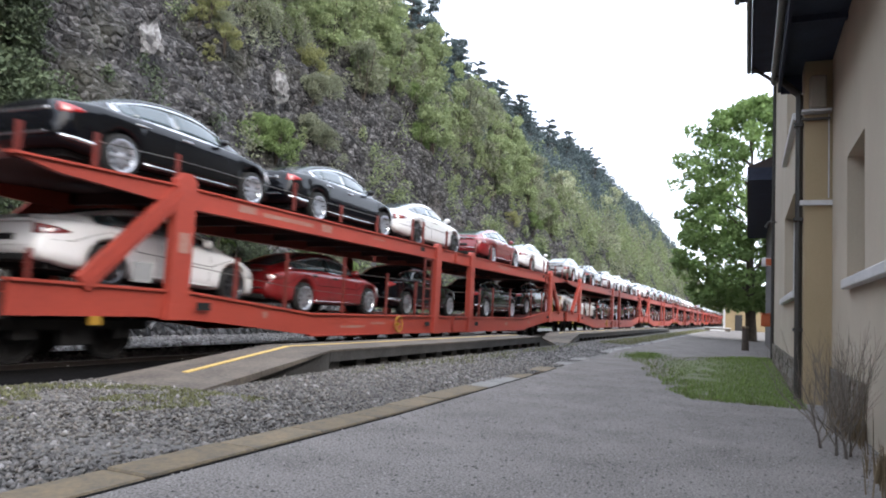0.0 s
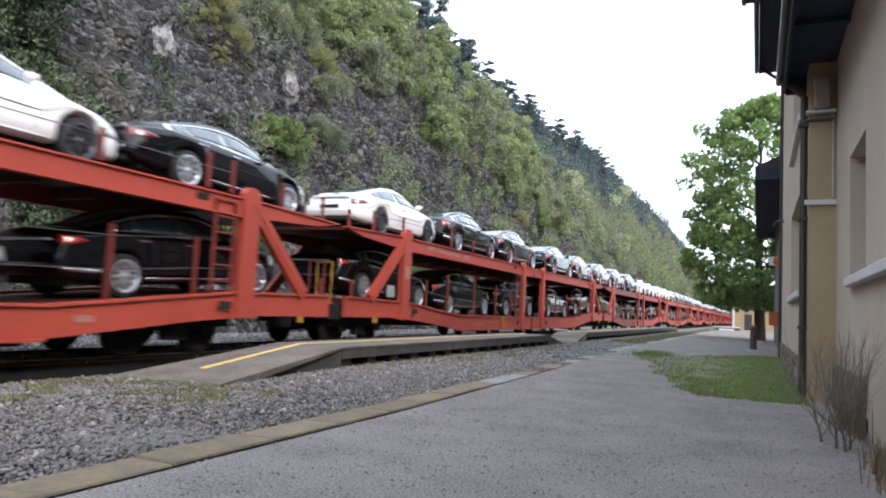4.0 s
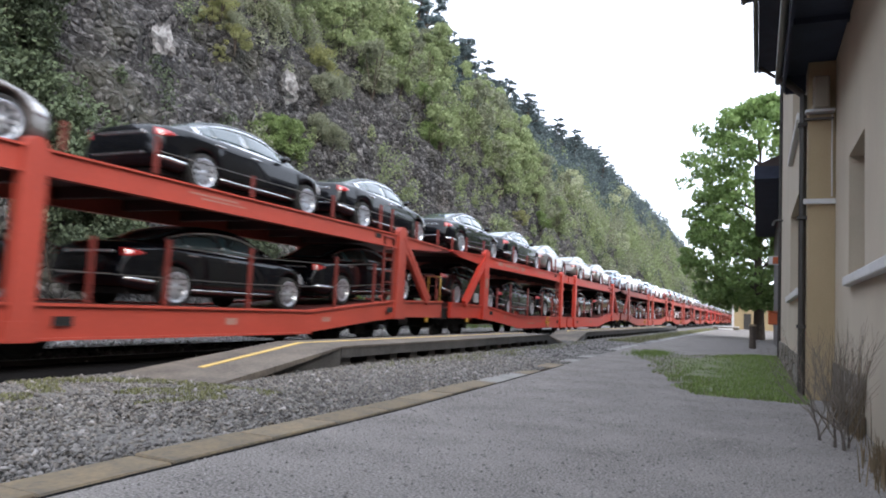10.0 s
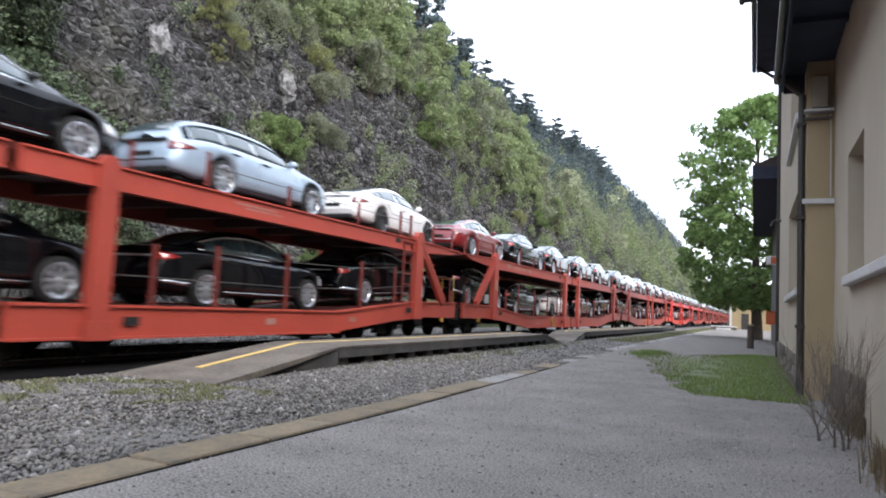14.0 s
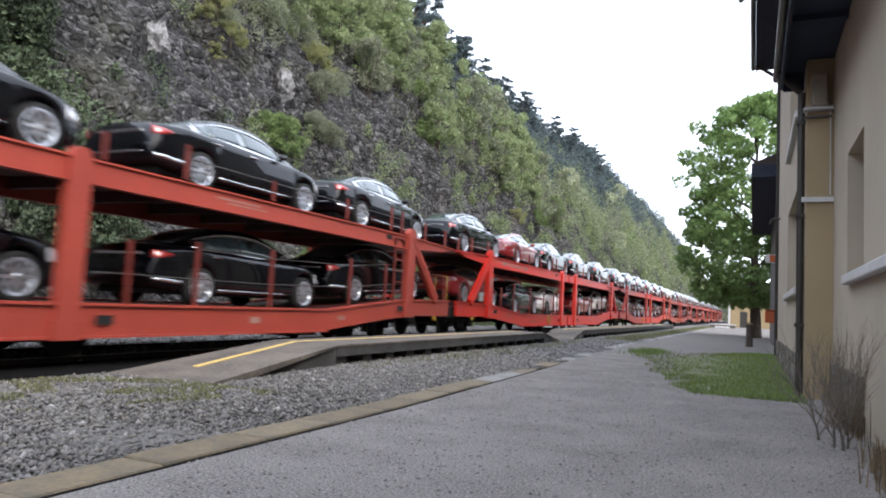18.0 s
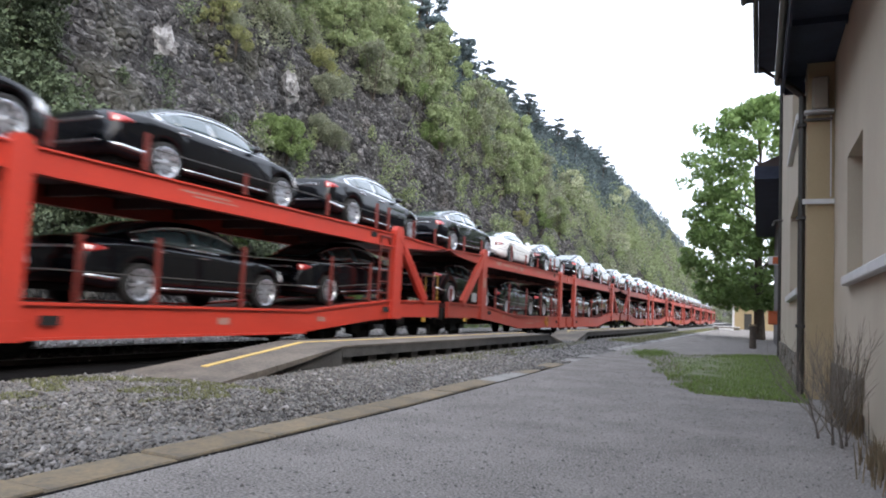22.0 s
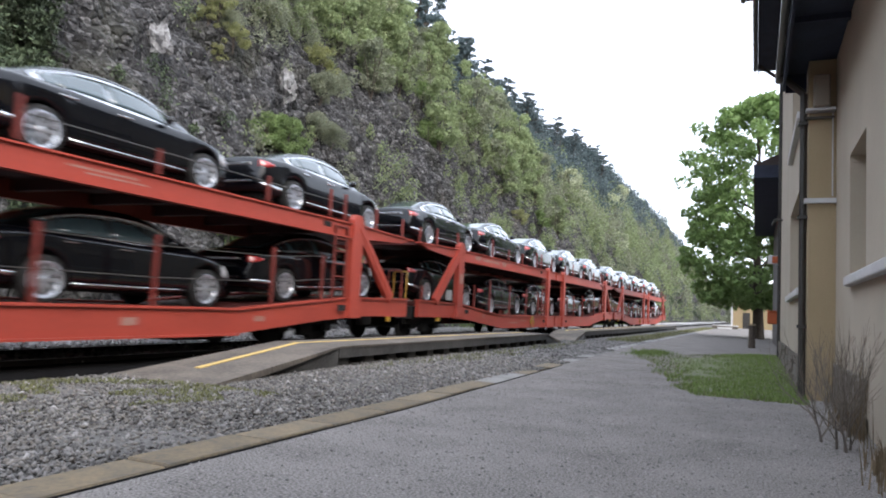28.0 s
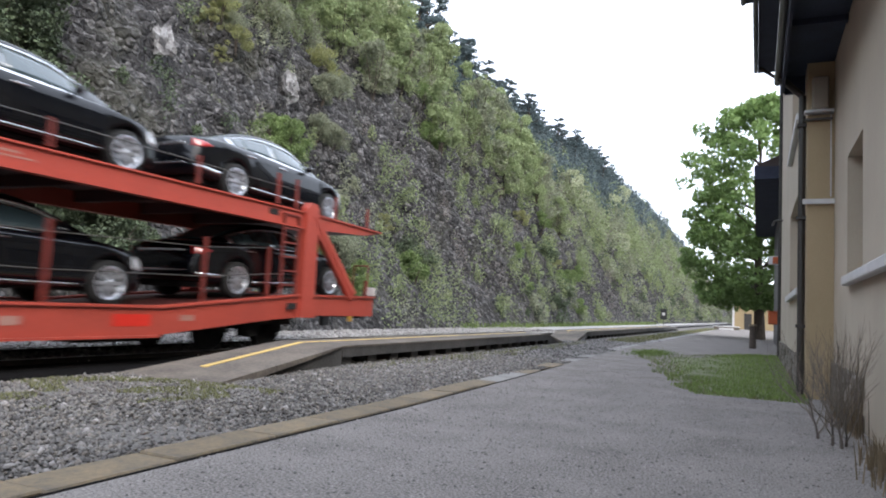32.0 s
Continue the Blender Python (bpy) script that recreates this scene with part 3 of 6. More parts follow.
for u, y, s in ((34.0, 66.5, 1.5), (35.2, 69, 1.15), (37, 75, 1.2), (38, 84, 1.1), (36, 79, 1.0)):
    plant(PINES[2], u, y, s, 0.4)
for o in [q for t in (*BUSH, *PINES) for q in (*t.children_recursive, t)]:
    bpy.data.objects.remove(o)

# the rest of the growth, which nobody could count: leaves spread over the slope in streaks and plumes
GRID = np.array([tuple(p) for p in hv]).reshape(len(yy), nu, 3)
STREAK = np.array([[noise.noise(Vector((u * 0.07 + 3, y * 0.33, 1.5))) + .55 * noise.noise(Vector((u * 0.25, y * 0.8, 8.5))) for u in us] for y in yy])
PATCH = np.array([[noise.noise(Vector((u * 0.13, y * 0.12, 5.5))) + .5 * noise.noise(Vector((u * 0.4, y * 0.4, 2.5))) for u in us] for y in yy])
EDGE_U = np.interp(yy, (0, 21, 24, 28, 31, 39, 51, 80, 700), (26, 19, 16.8, 16.2, 13.0, 12.5, 10.5, 8.0, 5.0))[:, None]
UU, YY = us[None, :], yy[:, None]
ABOVE = np.clip((UU - EDGE_U + 6 * PATCH) / 3, 0, 1)
LOWER = np.interp(YY, (17, 24, 30, 60, 700), (.0, .35, 1, 1, 1)) * np.interp(UU, (0, .8, 7, 10, 14), (.8, 1, .9, .5, .35))
BELOW_PINES = np.where(YY > 55, np.interp(UU, (18, 24), (1, .12)), 1.0)
CELL = np.gradient(yy)[:, None] * np.gradient(us)[None, :] / np.maximum(30, YY) ** 1.75


def grown(name, n, weight, material, leaf, size, label, per=110, tall=1.7, flat=1.0):
    """n leaves over the slope where weight allows: plumes of about per leaves each, and single ones between."""
    w = np.clip(weight, 0, None) * CELL
    w = (w * (UU < 58) * (YY > 14) * (YY < 420)).ravel()
    m = int(n * .93 / per)
    n1 = n - m * per if flat < 1.5 else 0
    i = RNG.choice(w.size, m + n1, p=w / w.sum())
    j, k = np.minimum(i // nu, len(yy) - 2), np.minimum(i % nu, nu - 2)
    a, b = RNG.random(len(i))[:, None], RNG.random(len(i))[:, None]
    p = (GRID[j, k] * (1 - a) + GRID[j + 1, k] * a) * (1 - b) + (GRID[j, k + 1] * (1 - a) + GRID[j + 1, k + 1] * a) * b
    c = p[:m]
    r = size * RNG.uniform(.45, 1.2, m) * np.clip(c[:, 1] / 70, .75, 2.2)
    d = RNG.normal(size=(m * per, 3))
    d /= np.linalg.norm(d, axis=1)[:, None]
    d *= (RNG.random(m * per) ** .45)[:, None]
    # narrower towards the tip
    d[:, :2] *= (1.0 - .35 * d[:, 2])[:, None]
    q = c.repeat(per, 0) + (d * np.array([.9, .85, tall * flat]) + np.array([.35, 0, tall * .55])) * r.repeat(per)[:, None]
    h1 = RNG.random(n1) * .5
    p = np.concatenate([q, p[m:] + np.stack([.6 * h1, 0 * h1, .7 * h1], 1)])
    far = np.clip((p[:, 1] / 42) ** .75, .85, 4.0)
    v, f = leaf_quads(p, leaf)
    c = p.repeat(4, 0)
    return tagged(raw_np(name, c + (v - c) * far.repeat(4)[:, None], f, material), label, "woods", kind="stuff")


M_BRUSH = mat("bare_brushwood", (0.20, 0.175, 0.16), 0.9, col2=(0.125, 0.11, 0.10), scale=0.4, grain=5, bump=0, var=0.4)
grown("hillside_greenery", 120000, LOWER * .8 * np.clip(STREAK * 5 - .1, 0, 1) + ABOVE * np.clip(STREAK * 3 + .8, .15, 1) * (UU < 28) * BELOW_PINES, M_LEAF, .085, .85, "fresh spring greenery on the slope")
grown("hillside_undergrowth", 120000, LOWER * np.clip(.45 - STREAK * 2.5, .05, 1) * np.clip(PATCH * 3 + .7, 0, 1) + ABOVE * np.clip(.6 - STREAK * 2, .1, 1) * (UU < 30) * BELOW_PINES, M_LEAF2, .085, .80, "dull green undergrowth on the slope", tall=1.3)
grown("ivy_cover", 50000, LOWER * np.clip(PATCH * 3, 0, 1) + .5 * ABOVE * np.clip(PATCH * 3, 0, 1) + 1.2 * np.exp(-((YY - 17.0) / 1.6) ** 2) * (UU > 3.5) * (UU < 9.5), M_DLEAF, .075, .6, "dark green ivy over the rock", tall=1.2)
grown("bare_brushwood", 30000, ABOVE * np.clip(.35 - STREAK * 3, 0, 1) * (UU < 36) * BELOW_PINES + .35 * LOWER * np.clip(-PATCH * 3, 0, 1), M_BRUSH, .055, 1.0, "bare grey brushwood between the leaves")
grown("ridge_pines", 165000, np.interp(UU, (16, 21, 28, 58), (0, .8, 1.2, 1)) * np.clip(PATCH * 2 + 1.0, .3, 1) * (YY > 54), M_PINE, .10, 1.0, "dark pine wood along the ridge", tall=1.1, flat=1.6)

# pale outcrops in the face
for u, y, sx, sz in ((10.5, 17.4, .24, .55), (11.9, 26.4, .17, .55), (11.2, 26.7, .14, .25)):
    bm = bmesh.new()
    bmesh.ops.create_icosphere(bm, subdivisions=3, radius=1.0)
    for v in bm.verts:
        k = 1 + .7 * noise.noise(v.co * 1.9 + Vector((u, y, 0))) + .55 * noise.noise(v.co * 4.5)
        v.co = Vector((v.co.x * .45 * k, v.co.y * sx * k, v.co.z * sz * k))
    p = hill(u, y)
    o = part("pale_outcrop", bm, M_PALEROCK, None)
    o.location = p + Vector((.12, 0, 0))
    o.rotation_euler = (0, -.5, .2)
    tagged(o, "pale grey outcrop in the rock face", "rock")

# unseen slope added behind the station to keep low sky out of the car paint
M_WOODS = mat("far_wooded_slope", (0.075, 0.09, 0.04), 0.95, col2=(0.035, 0.045, 0.022), scale=0.25, grain=1.5, bump=1.0, dist=0.6)
ox, oy = np.linspace(16, 110, 20), np.linspace(-220, 300, 60)
ov = [(x, y, -0.2 + (x - 16) * 0.25 + 3.0 * noise.noise(Vector((x * .06, y * .05, 1))) * min(1, (x - 16) / 12)) for y in oy for x in ox]
of = [(j * 20 + i, j * 20 + i + 1, (j + 1) * 20 + i + 1, (j + 1) * 20 + i) for j in range(59) for i in range(19)]
tagged(raw("opposite_slope", ov, of, M_WOODS, smooth=True), "unseen slope added to block low sky behind the station", "hill", kind="structure")

# ---- the station house ----
WX, PX, WY = 0.99, 0.64, 11.4
house = empty("station_house", label="beige plastered two-storey station building with dark eaves", category="house")


def gable(name, y0, y1, x0, x1, z, h, parent):
    """A pitched roof with its ridge along y."""
    bm = bmesh.new()
    sec = ((x0, z), (x1, z), (x1, z + 0.15), ((x0 + x1) / 2, z + h), (x0, z + 0.15))
    a, b = [bm.verts.new((x, y0, q)) for x, q in sec], [bm.verts.new((x, y1, q)) for x, q in sec]
    bm.faces.new(a)
    bm.faces.new(b[::-1])
    for i in range(5):
        bm.faces.new((a[i], b[i], b[(i + 1) % 5], a[(i + 1) % 5]))
    bmesh.ops.recalc_face_normals(bm, faces=bm.faces)
    return part(name, bm, M_TILE, parent, "brown tiled pitched roof")


def wall_with_holes(name, x0, x1, y0, y1, z0, z1, holes, material, parent):
    """A wall in the plane of x with openings (y0, y1, z0, z1) through it."""
    bm = bmesh.new()
    ys = sorted({y0, y1, *[h[0] for h in holes], *[h[1] for h in holes]})
    zs = sorted({z0, z1, *[h[2] for h in holes], *[h[3] for h in holes]})
    for i in range(len(ys) - 1):
        for j in range(len(zs) - 1):
            cy, cz = (ys[i] + ys[i + 1]) / 2, (zs[j] + zs[j + 1]) / 2
            if not any(h[0] < cy < h[1] and h[2] < cz < h[3] for h in holes):
                box(bm, x0, x1, ys[i], ys[i + 1], zs[j], zs[j + 1])
    bmesh.ops.remove_doubles(bm, verts=bm.verts, dist=0.0005)
    return part(name, bm, material, parent)


EZ, WZ = 4.93, 9.0  # eaves of the low part and of the wing
NEAR_WINDOWS = ((8.40, 9.78, 1.64, 3.14),)
WING_WINDOWS = ((12.7, 17.2, 1.64, 3.4), (12.9, 16.6, 4.56, 6.4))
wall_with_holes("wall", WX, WX + 0.5, -9, WY - 0.01, 0, EZ, NEAR_WINDOWS, M_WALL, house)
wall_with_holes("wing_wall", PX, PX + 0.5, WY + 0.4, 23.6, 0, WZ, WING_WINDOWS, M_WALL, house)
boxed("return_wall", (PX, 8, WY - 0.004, WY + 0.4, 0.0, WZ), M_OCHRE, house, "ochre plastered return wall")
boxed("rear_wall", (8, 8.4, -9, 23.6, 0, WZ), M_WALL, house)
boxed("end_wall", (PX, 8, 23.6, 23.9, 0, WZ), M_WALL, house)
boxed("near_end_wall", (WX, 8, -9.4, -9, 0, EZ), M_WALL, house)
for y0, y1, z0, z1, x in [(*w, WX) for w in NEAR_WINDOWS] + [(*w, PX) for w in WING_WINDOWS]:
    # roller shutter: one ribbed panel
    if x == WX:
        # a deep open niche over a long sill
        w = boxed("window", (x + 0.44, x + 0.49, y0 + 0.002, y1 - 0.002, z0 + 0.002, z1 - 0.002), M_SHUTTER, house, "beige closed shutter deep in the niche")
        boxed("window_frame", (x + 0.02, x + 0.08, y0 + 0.002, y0 + 0.03, z0 + 0.002, z1 - 0.004), M_SILL, w, "pale edge strip")
        boxed("sill", (x - 0.09, x - 0.002, y0 - 2.9, y1 - 0.22, z0 - 0.11, z0), M_SILL, w, "white stone sill", bevel=0.012)
        continue
    ribs_ = [(x + 0.20 + 0.008 * (i % 2), z0 + 0.004 + (z1 - z0 - 0.008) * i / 52) for i in range(53)] + [(x + 0.26, z1 - 0.004), (x + 0.26, z0 + 0.004)]
    bm = bmesh.new()
    ra, rb = [bm.verts.new((q, y0 + 0.06, h)) for q, h in ribs_], [bm.verts.new((q, y1 - 0.06, h)) for q, h in ribs_]
    for i in range(len(ribs_)):
        bm.faces.new((ra[i - 1], ra[i], rb[i], rb[i - 1]))
    bm.faces.new(ra), bm.faces.new(rb[::-1])
    bmesh.ops.recalc_face_normals(bm, faces=bm.faces)
    w = part("window", bm, M_SHUTTER, house, "closed beige roller shutter in a deep reveal")
    bm = bmesh.new()
    for q in ((y0, y0 + 0.06, z0, z1), (y1 - 0.06, y1, z0, z1), (y0 + 0.06, y1 - 0.06, z1 - 0.06, z1)):
        box(bm, x + 0.17, x + 0.27, *q)
    part("window_frame", bm, M_SILL, w, "pale window frame")
    boxed("sill", (x - 0.09, x + 0.19, y0 - 0.08, y1 + 0.08, z0 - 0.12, z0), M_SILL, w, "white stone sill", bevel=0.012)
boxed("string_course", (PX - 0.06, WX + 0.02, WY - 0.07, WY - 0.006, 2.80, 2.87), M_SILL, house, "pale string course")
boxed("bracket_shelf", (PX - 0.05, WX - 0.02, WY - 0.18, WY - 0.006, 4.125, 4.16), M_SILL, house)
boxed("bracket_shelf", (PX - 0.05, WX - 0.03, WY - 0.10, WY - 0.006, 4.03, 4.055), M_GUTTER, house)
part("soffit", slab_along(bmesh.new(), [(-9.5, 0.34, WX - 0.003, EZ - 0.02, EZ + 0.04), (WY - 0.012, 0.34, WX - 0.003, EZ - 0.02, EZ + 0.04)]), M_EAVE, house, "dark blue-black timber soffit")
for i in range(12):
    y = -3 + i * 1.15
    boxed("rafter_end", (0.36, WX - 0.004, y, y + 0.11, EZ - 0.10, EZ - 0.022), M_EAVE, house)
boxed("fascia", (0.30, 0.338, -9.5, 11.95, EZ - 0.28, EZ + 0.2), M_EAVE, house)
boxed("soffit_return", (0.34, PX - 0.004, WY - 0.01, 11.95, EZ - 0.02, EZ + 0.04), M_EAVE, house)
boxed("end_board", (0.34, PX - 0.004, 11.95, 11.99, EZ - 0.30, EZ + 0.2), M_EAVE, house)
part("gutter", rod(bmesh.new(), (0.245, -9.5, EZ - 0.10), (0.245, 11.97, EZ - 0.10), 0.052, 12), M_GUTTER, house, "grey half-round gutter", smooth=True)
boxed("wing_soffit", (-0.04, PX + 0.02, 10.6, 24.0, WZ, WZ + 0.08), M_EAVE, house, "dark timber soffit")
boxed("wing_fascia", (-0.07, -0.04, 10.6, 24.0, WZ - 0.1, WZ + 0.25), M_EAVE, house)
part("wing_gutter", rod(bmesh.new(), (-0.14, 10.6, WZ + 0.1), (-0.14, 24.1, WZ + 0.1), 0.07, 10), M_GUTTER, house, "grey gutter", smooth=True)
gable("roof", -9.6, WY - 0.02, 0.345, 8.4, EZ + 0.065, 2.4, house)
gable("wing_roof", 10.5, 24.1, -0.03, 8.5, WZ + 0.085, 2.6, house)
part("roof_gutter", rod(bmesh.new(), (-0.42, 10.6, WZ + 0.06), (-0.42, 18.6, WZ + 0.06), 0.07, 10), M_GUTTER, house, "grey gutter", smooth=True)
boxed("roof_overhang", (-0.36, -0.075, 10.6, 18.6, WZ + 0.04, WZ + 0.12), M_EAVE, house)


def pipe(pts, r, name, material, parent, label):
    bm = bmesh.new()
    for a, b in zip(pts, pts[1:]):
        rod(bm, a, b, r, 10)
    return part(name, bm, material, parent, label, smooth=False)


pipe([(0.58, WY + 0.2, 0.02), (0.58, WY + 0.2, EZ - 0.45), (0.27, WY + 0.2, EZ - 0.14)], 0.052, "downpipe", M_PIPE, house, "dark brown metal downpipe")
pipe([(0.60, 23.45, 0.02), (0.60, 23.45, WZ - 0.5), (-0.05, 23.45, WZ)], 0.055, "downpipe", M_PIPE, house, "dark metal downpipe")
for z in (1.0, 2.6, 4.0):
    boxed("pipe_clip", (0.51, PX - 0.003, WY + 0.13, WY + 0.27, z, z + 0.05), M_PIPE, house)
pipe([(0.63, 21.9, 3.95), (0.42, 21.9, 3.95), (0.36, 21.9, 3.8)], 0.03, "lamp_arm", M_PIPE, house, "black wall lamp arm")
pipe([(WX - 0.05, WY - 0.06, 2.9), (WX - 0.05, WY - 0.06, 4.1)], 0.009, "cable_duct", M_SILL, house, "pale cable duct")
ac = empty("wall_box", label="beige metal box with louvres high on the return wall", category="wall box")
boxed("housing", (0.69, 0.90, WY - 0.22, WY - 0.006, 4.17, 4.64), M_SHUTTER, ac, bevel=0.02)
for i in (0, 5):
    boxed("louvre", (0.72, 0.87, WY - 0.232, WY - 0.222, 4.22 + i * 0.066, 4.25 + i * 0.066), M_SHUTTER, ac)
# rough stones of the plinth
plinth = empty("plinth", label="rough mottled stone plinth along the wall foot", category="plinth", kind="structure")
random.seed(5)
stone_kinds = []
for i in range(6):
    bm = bmesh.new()
    box(bm, -0.06, 0.0, -0.17, 0.17, -0.09, 0.09, 0.025)
    for v in bm.verts:
        v.co += Vector((random.uniform(-.012, .012), random.uniform(-.03, .03), random.uniform(-.02, .02)))
    stone_kinds.append(part("stone", bm, M_PLINTH, plinth))
first = set(range(6))
for x, ya, yb in ((WX - 0.004, 8.4, WY - 0.2), (PX - 0.004, WY + 0.5, 23.2)):
    for row in range(3):
        y = ya + 0.17 * (row % 2)
        while y < yb:
            k = random.randrange(6)
            loc = (x, y, 0.09 + row * 0.185)
            if k in first:
                first.discard(k)
                stone_kinds[k].location = loc
            else:
                share(stone_kinds[k], loc, (0, 0, random.uniform(-.05, .05)))
            y += 0.36 + random.uniform(0, 0.05)
            if y > 14:
                y += 0.4

annex = empty("annex_building", label="grey lower building with dark overhanging eaves", category="house")
boxed("wall", (0.8, 8, 24.4, 42, 0, 5.8), M_GREYWALL, annex)
boxed("eave", (-0.1, 0.82, 24.3, 42.7, 5.8, 5.90), M_EAVE, annex, "dark overhanging eave")
boxed("barge_board", (-0.13, 0.9, 24.26, 24.3, 5.62, 6.02), M_EAVE, annex)
gable("roof", 24.3, 42.8, -0.15, 8.2, 5.905, 2.0, annex)

box_ = empty("litter_bin", label="orange plastic litter bin hung on the wall", category="bin")
boxed("bucket", (0.32, 0.62, 25.5, 25.85, 1.0, 1.40), M_ORANGE, box_, bevel=0.03)
boxed("lid", (0.30, 0.64, 25.48, 25.87, 1.405, 1.44), M_ORANGE, box_, bevel=0.01)
boxed("bracket", (0.622, 0.797, 25.6, 25.75, 1.1, 1.3), M_PIPE, box_)
sg_ = empty("wall_sign", label="small white and orange box sign on the wall", category="sign")
boxed("case", (0.30, 0.60, 24.5, 24.7, 2.90, 3.16), M_SILL, sg_, bevel=0.01)
boxed("face", (0.42, 0.60, 24.496, 24.499, 2.92, 3.14), M_ORANGE, sg_)
boxed("arm", (0.602, 0.798, 24.58, 24.62, 3.02, 3.06), M_PIPE, sg_)
stub = empty("wooden_bollard", label="weathered dark wooden post with a pale cap", category="post")
part("shaft", rod(bmesh.new(), (-0.16, 30.7, 0), (-0.16, 30.7, 0.88), 0.14, 10, 0.12), M_BARK, stub)
part("cap", rod(bmesh.new(), (-0.16, 30.7, 0.88), (-0.16, 30.7, 0.96), 0.16, 10, 0.13), M_KERB, stub)

far = empty("far_house", label="pale yellow building at the end of the yard", category="house")
wall_with_holes("wall", -3.0, -2.7, 102, 110, 0, 3.6, [(104, 105.2, 1.0, 2.4), (107, 108.2, 1.0, 2.4)], M_FARWALL, far)
boxed("front_wall", (-2.7, 6, 102, 102.3, 0, 3.6), M_FARWALL, far)
part("roof", prism(bmesh.new(), [(101.4, 3.6), (110.5, 3.6), (106, 5.8)], -3.4, 6.5), M_TILE, far)
boxed("door", (-1.6, -0.7, 101.95, 101.99, 0.0, 2.1), M_PIPE, far)
boxed("corner_post", (-3.05, -2.8, 101.7, 101.95, 0, 3.58), M_SILL, far, "white corner post")
low = empty("low_wall", label="low whitish wall with steps", category="wall")
boxed("base", (-4.7, -1.9, 89, 90, 0, 0.32), M_CONCRETE, low, bevel=0.02)
boxed("coping", (-4.75, -1.85, 88.95, 90.05, 0.325, 0.42), M_SILL, low, bevel=0.02)
boxed("step", (-4.1, -2.5, 88.4, 88.94, 0, 0.18), M_SILL, low, bevel=0.02)

board = empty("track_sign", label="black square trackside board with white marks", category="sign")
part("post", rod(bmesh.new(), (-12.6, 108, -0.2), (-12.6, 108, 2.2), 0.05, 8), M_PIPE, board)
boxed("panel", (-13.05, -12.15, 107.90, 107.94, 0.75, 2.3), M_GAPDARK, board)
boxed("marking", (-12.8, -12.4, 107.89, 107.898, 1.35, 1.75), M_SILL, board, "white bar")

# ---- the chestnut by the annex ----


def at_height(table, z):
    return float(np.interp(z, [p[0] for p in table], [p[1] for p in table]))



tree = empty("chestnut_tree", label="large leafy green chestnut tree beside the buildings", category="tree")
TX, TY = 0.15, 47.0
bm = bmesh.new()
rod(bm, (TX, TY, -0.1), (TX - 0.1, TY, 2.6), 0.34, 12, 0.26)
rod(bm, (TX - 0.1, TY, 2.6), (TX - 0.2, TY + 0.1, 8.5), 0.26, 10, 0.14)
rod(bm, (TX - 0.2, TY + 0.1, 8.5), (TX, TY, 13.5), 0.14, 8, 0.04)
random.seed(3)
limbs = []
for i in range(16):
    a = i * 2.4
    z0 = 2.4 + i * 0.6
    ln = random.uniform(2.6, 4.4) * (1 - 0.45 * i / 16)
    tip = (TX + ln * math.cos(a), TY + ln * math.sin(a), z0 + random.uniform(.6, 1.8))
    rod(bm, (TX - 0.12, TY, z0), tip, 0.10, 6, 0.03)
    limbs.append(tip)
part("trunk", bm, M_BARK, tree)
cs, rs = [], []
CROWN = ((2.0, 2.6), (2.6, 3.6), (4.6, 4.4), (6.4, 4.0), (7.8, 4.6), (9.1, 3.9), (10.4, 4.8), (12.2, 3.9), (13.6, 2.4), (15.0, .3))
for i in range(450):
    a, z = random.uniform(0, 6.283), 2.1 + 12.7 * random.random() ** 1.15
    rr = at_height(CROWN, z) * random.uniform(.2, 1.0) ** .5 * (1.2 if i % 6 == 0 else 1.0)
    cs.append((TX + rr * math.cos(a), TY + rr * math.sin(a), z))
    rs.append(random.uniform(.4, .85))
base = np.repeat(np.array(cs), 70, 0)
pts = clump_points(cs, rs, 70)
pts[:, 2] = base[:, 2] + (pts[:, 2] - base[:, 2]) * .85
v, f = leaf_quads(pts, 0.17)
raw_np("crown", v, f, M_CHEST, tree)
fw = []
fr = []
for i in range(60):
    fw.append((random.uniform(-13, 9), random.uniform(180, 330), random.uniform(1, 9)))
    fr.append(random.uniform(1.5, 3.0))
v, f = leaf_quads(clump_points(fw, fr, 130), 0.45)
tagged(raw_np("distant_trees", v, f, M_LEAF2), "hazy green trees at the end of the valley", "woods", kind="stuff")

# ---- grass, gravel and weeds ----


def blades(n, pick, h, material, name, label, lean=0.5, wide=0.006):
    """Single grass blades: pick() gives the foot of each."""
    base = np.array([pick() for _ in range(n)])
    a = RNG.uniform(0, 6.283, n)
    hh = h * RNG.uniform(.4, 1.2, n)
    d = np.stack([np.cos(a), np.sin(a), np.zeros(n)], 1)
    s = np.stack([-np.sin(a), np.cos(a), np.zeros(n)], 1) * wide
    tip = base + d * (hh * lean * RNG.uniform(.2, 1, n))[:, None] + np.array([0, 0, 1.0]) * hh[:, None]
    mid = base + d * (hh * lean * .2)[:, None] + np.array([0, 0, .55]) * hh[:, None]
    v = np.stack([base - s, base + s, mid + s * .7, mid - s * .7, tip], 1).reshape(-1, 3)
    q = np.arange(n)[:, None] * 5
    f = np.concatenate([q + np.array([[0, 1, 2]]), q + np.array([[0, 2, 3]]), q + np.array([[3, 2, 4]])])
    return tagged(raw_np(name, v, f, material), label, "grass", kind="stuff")


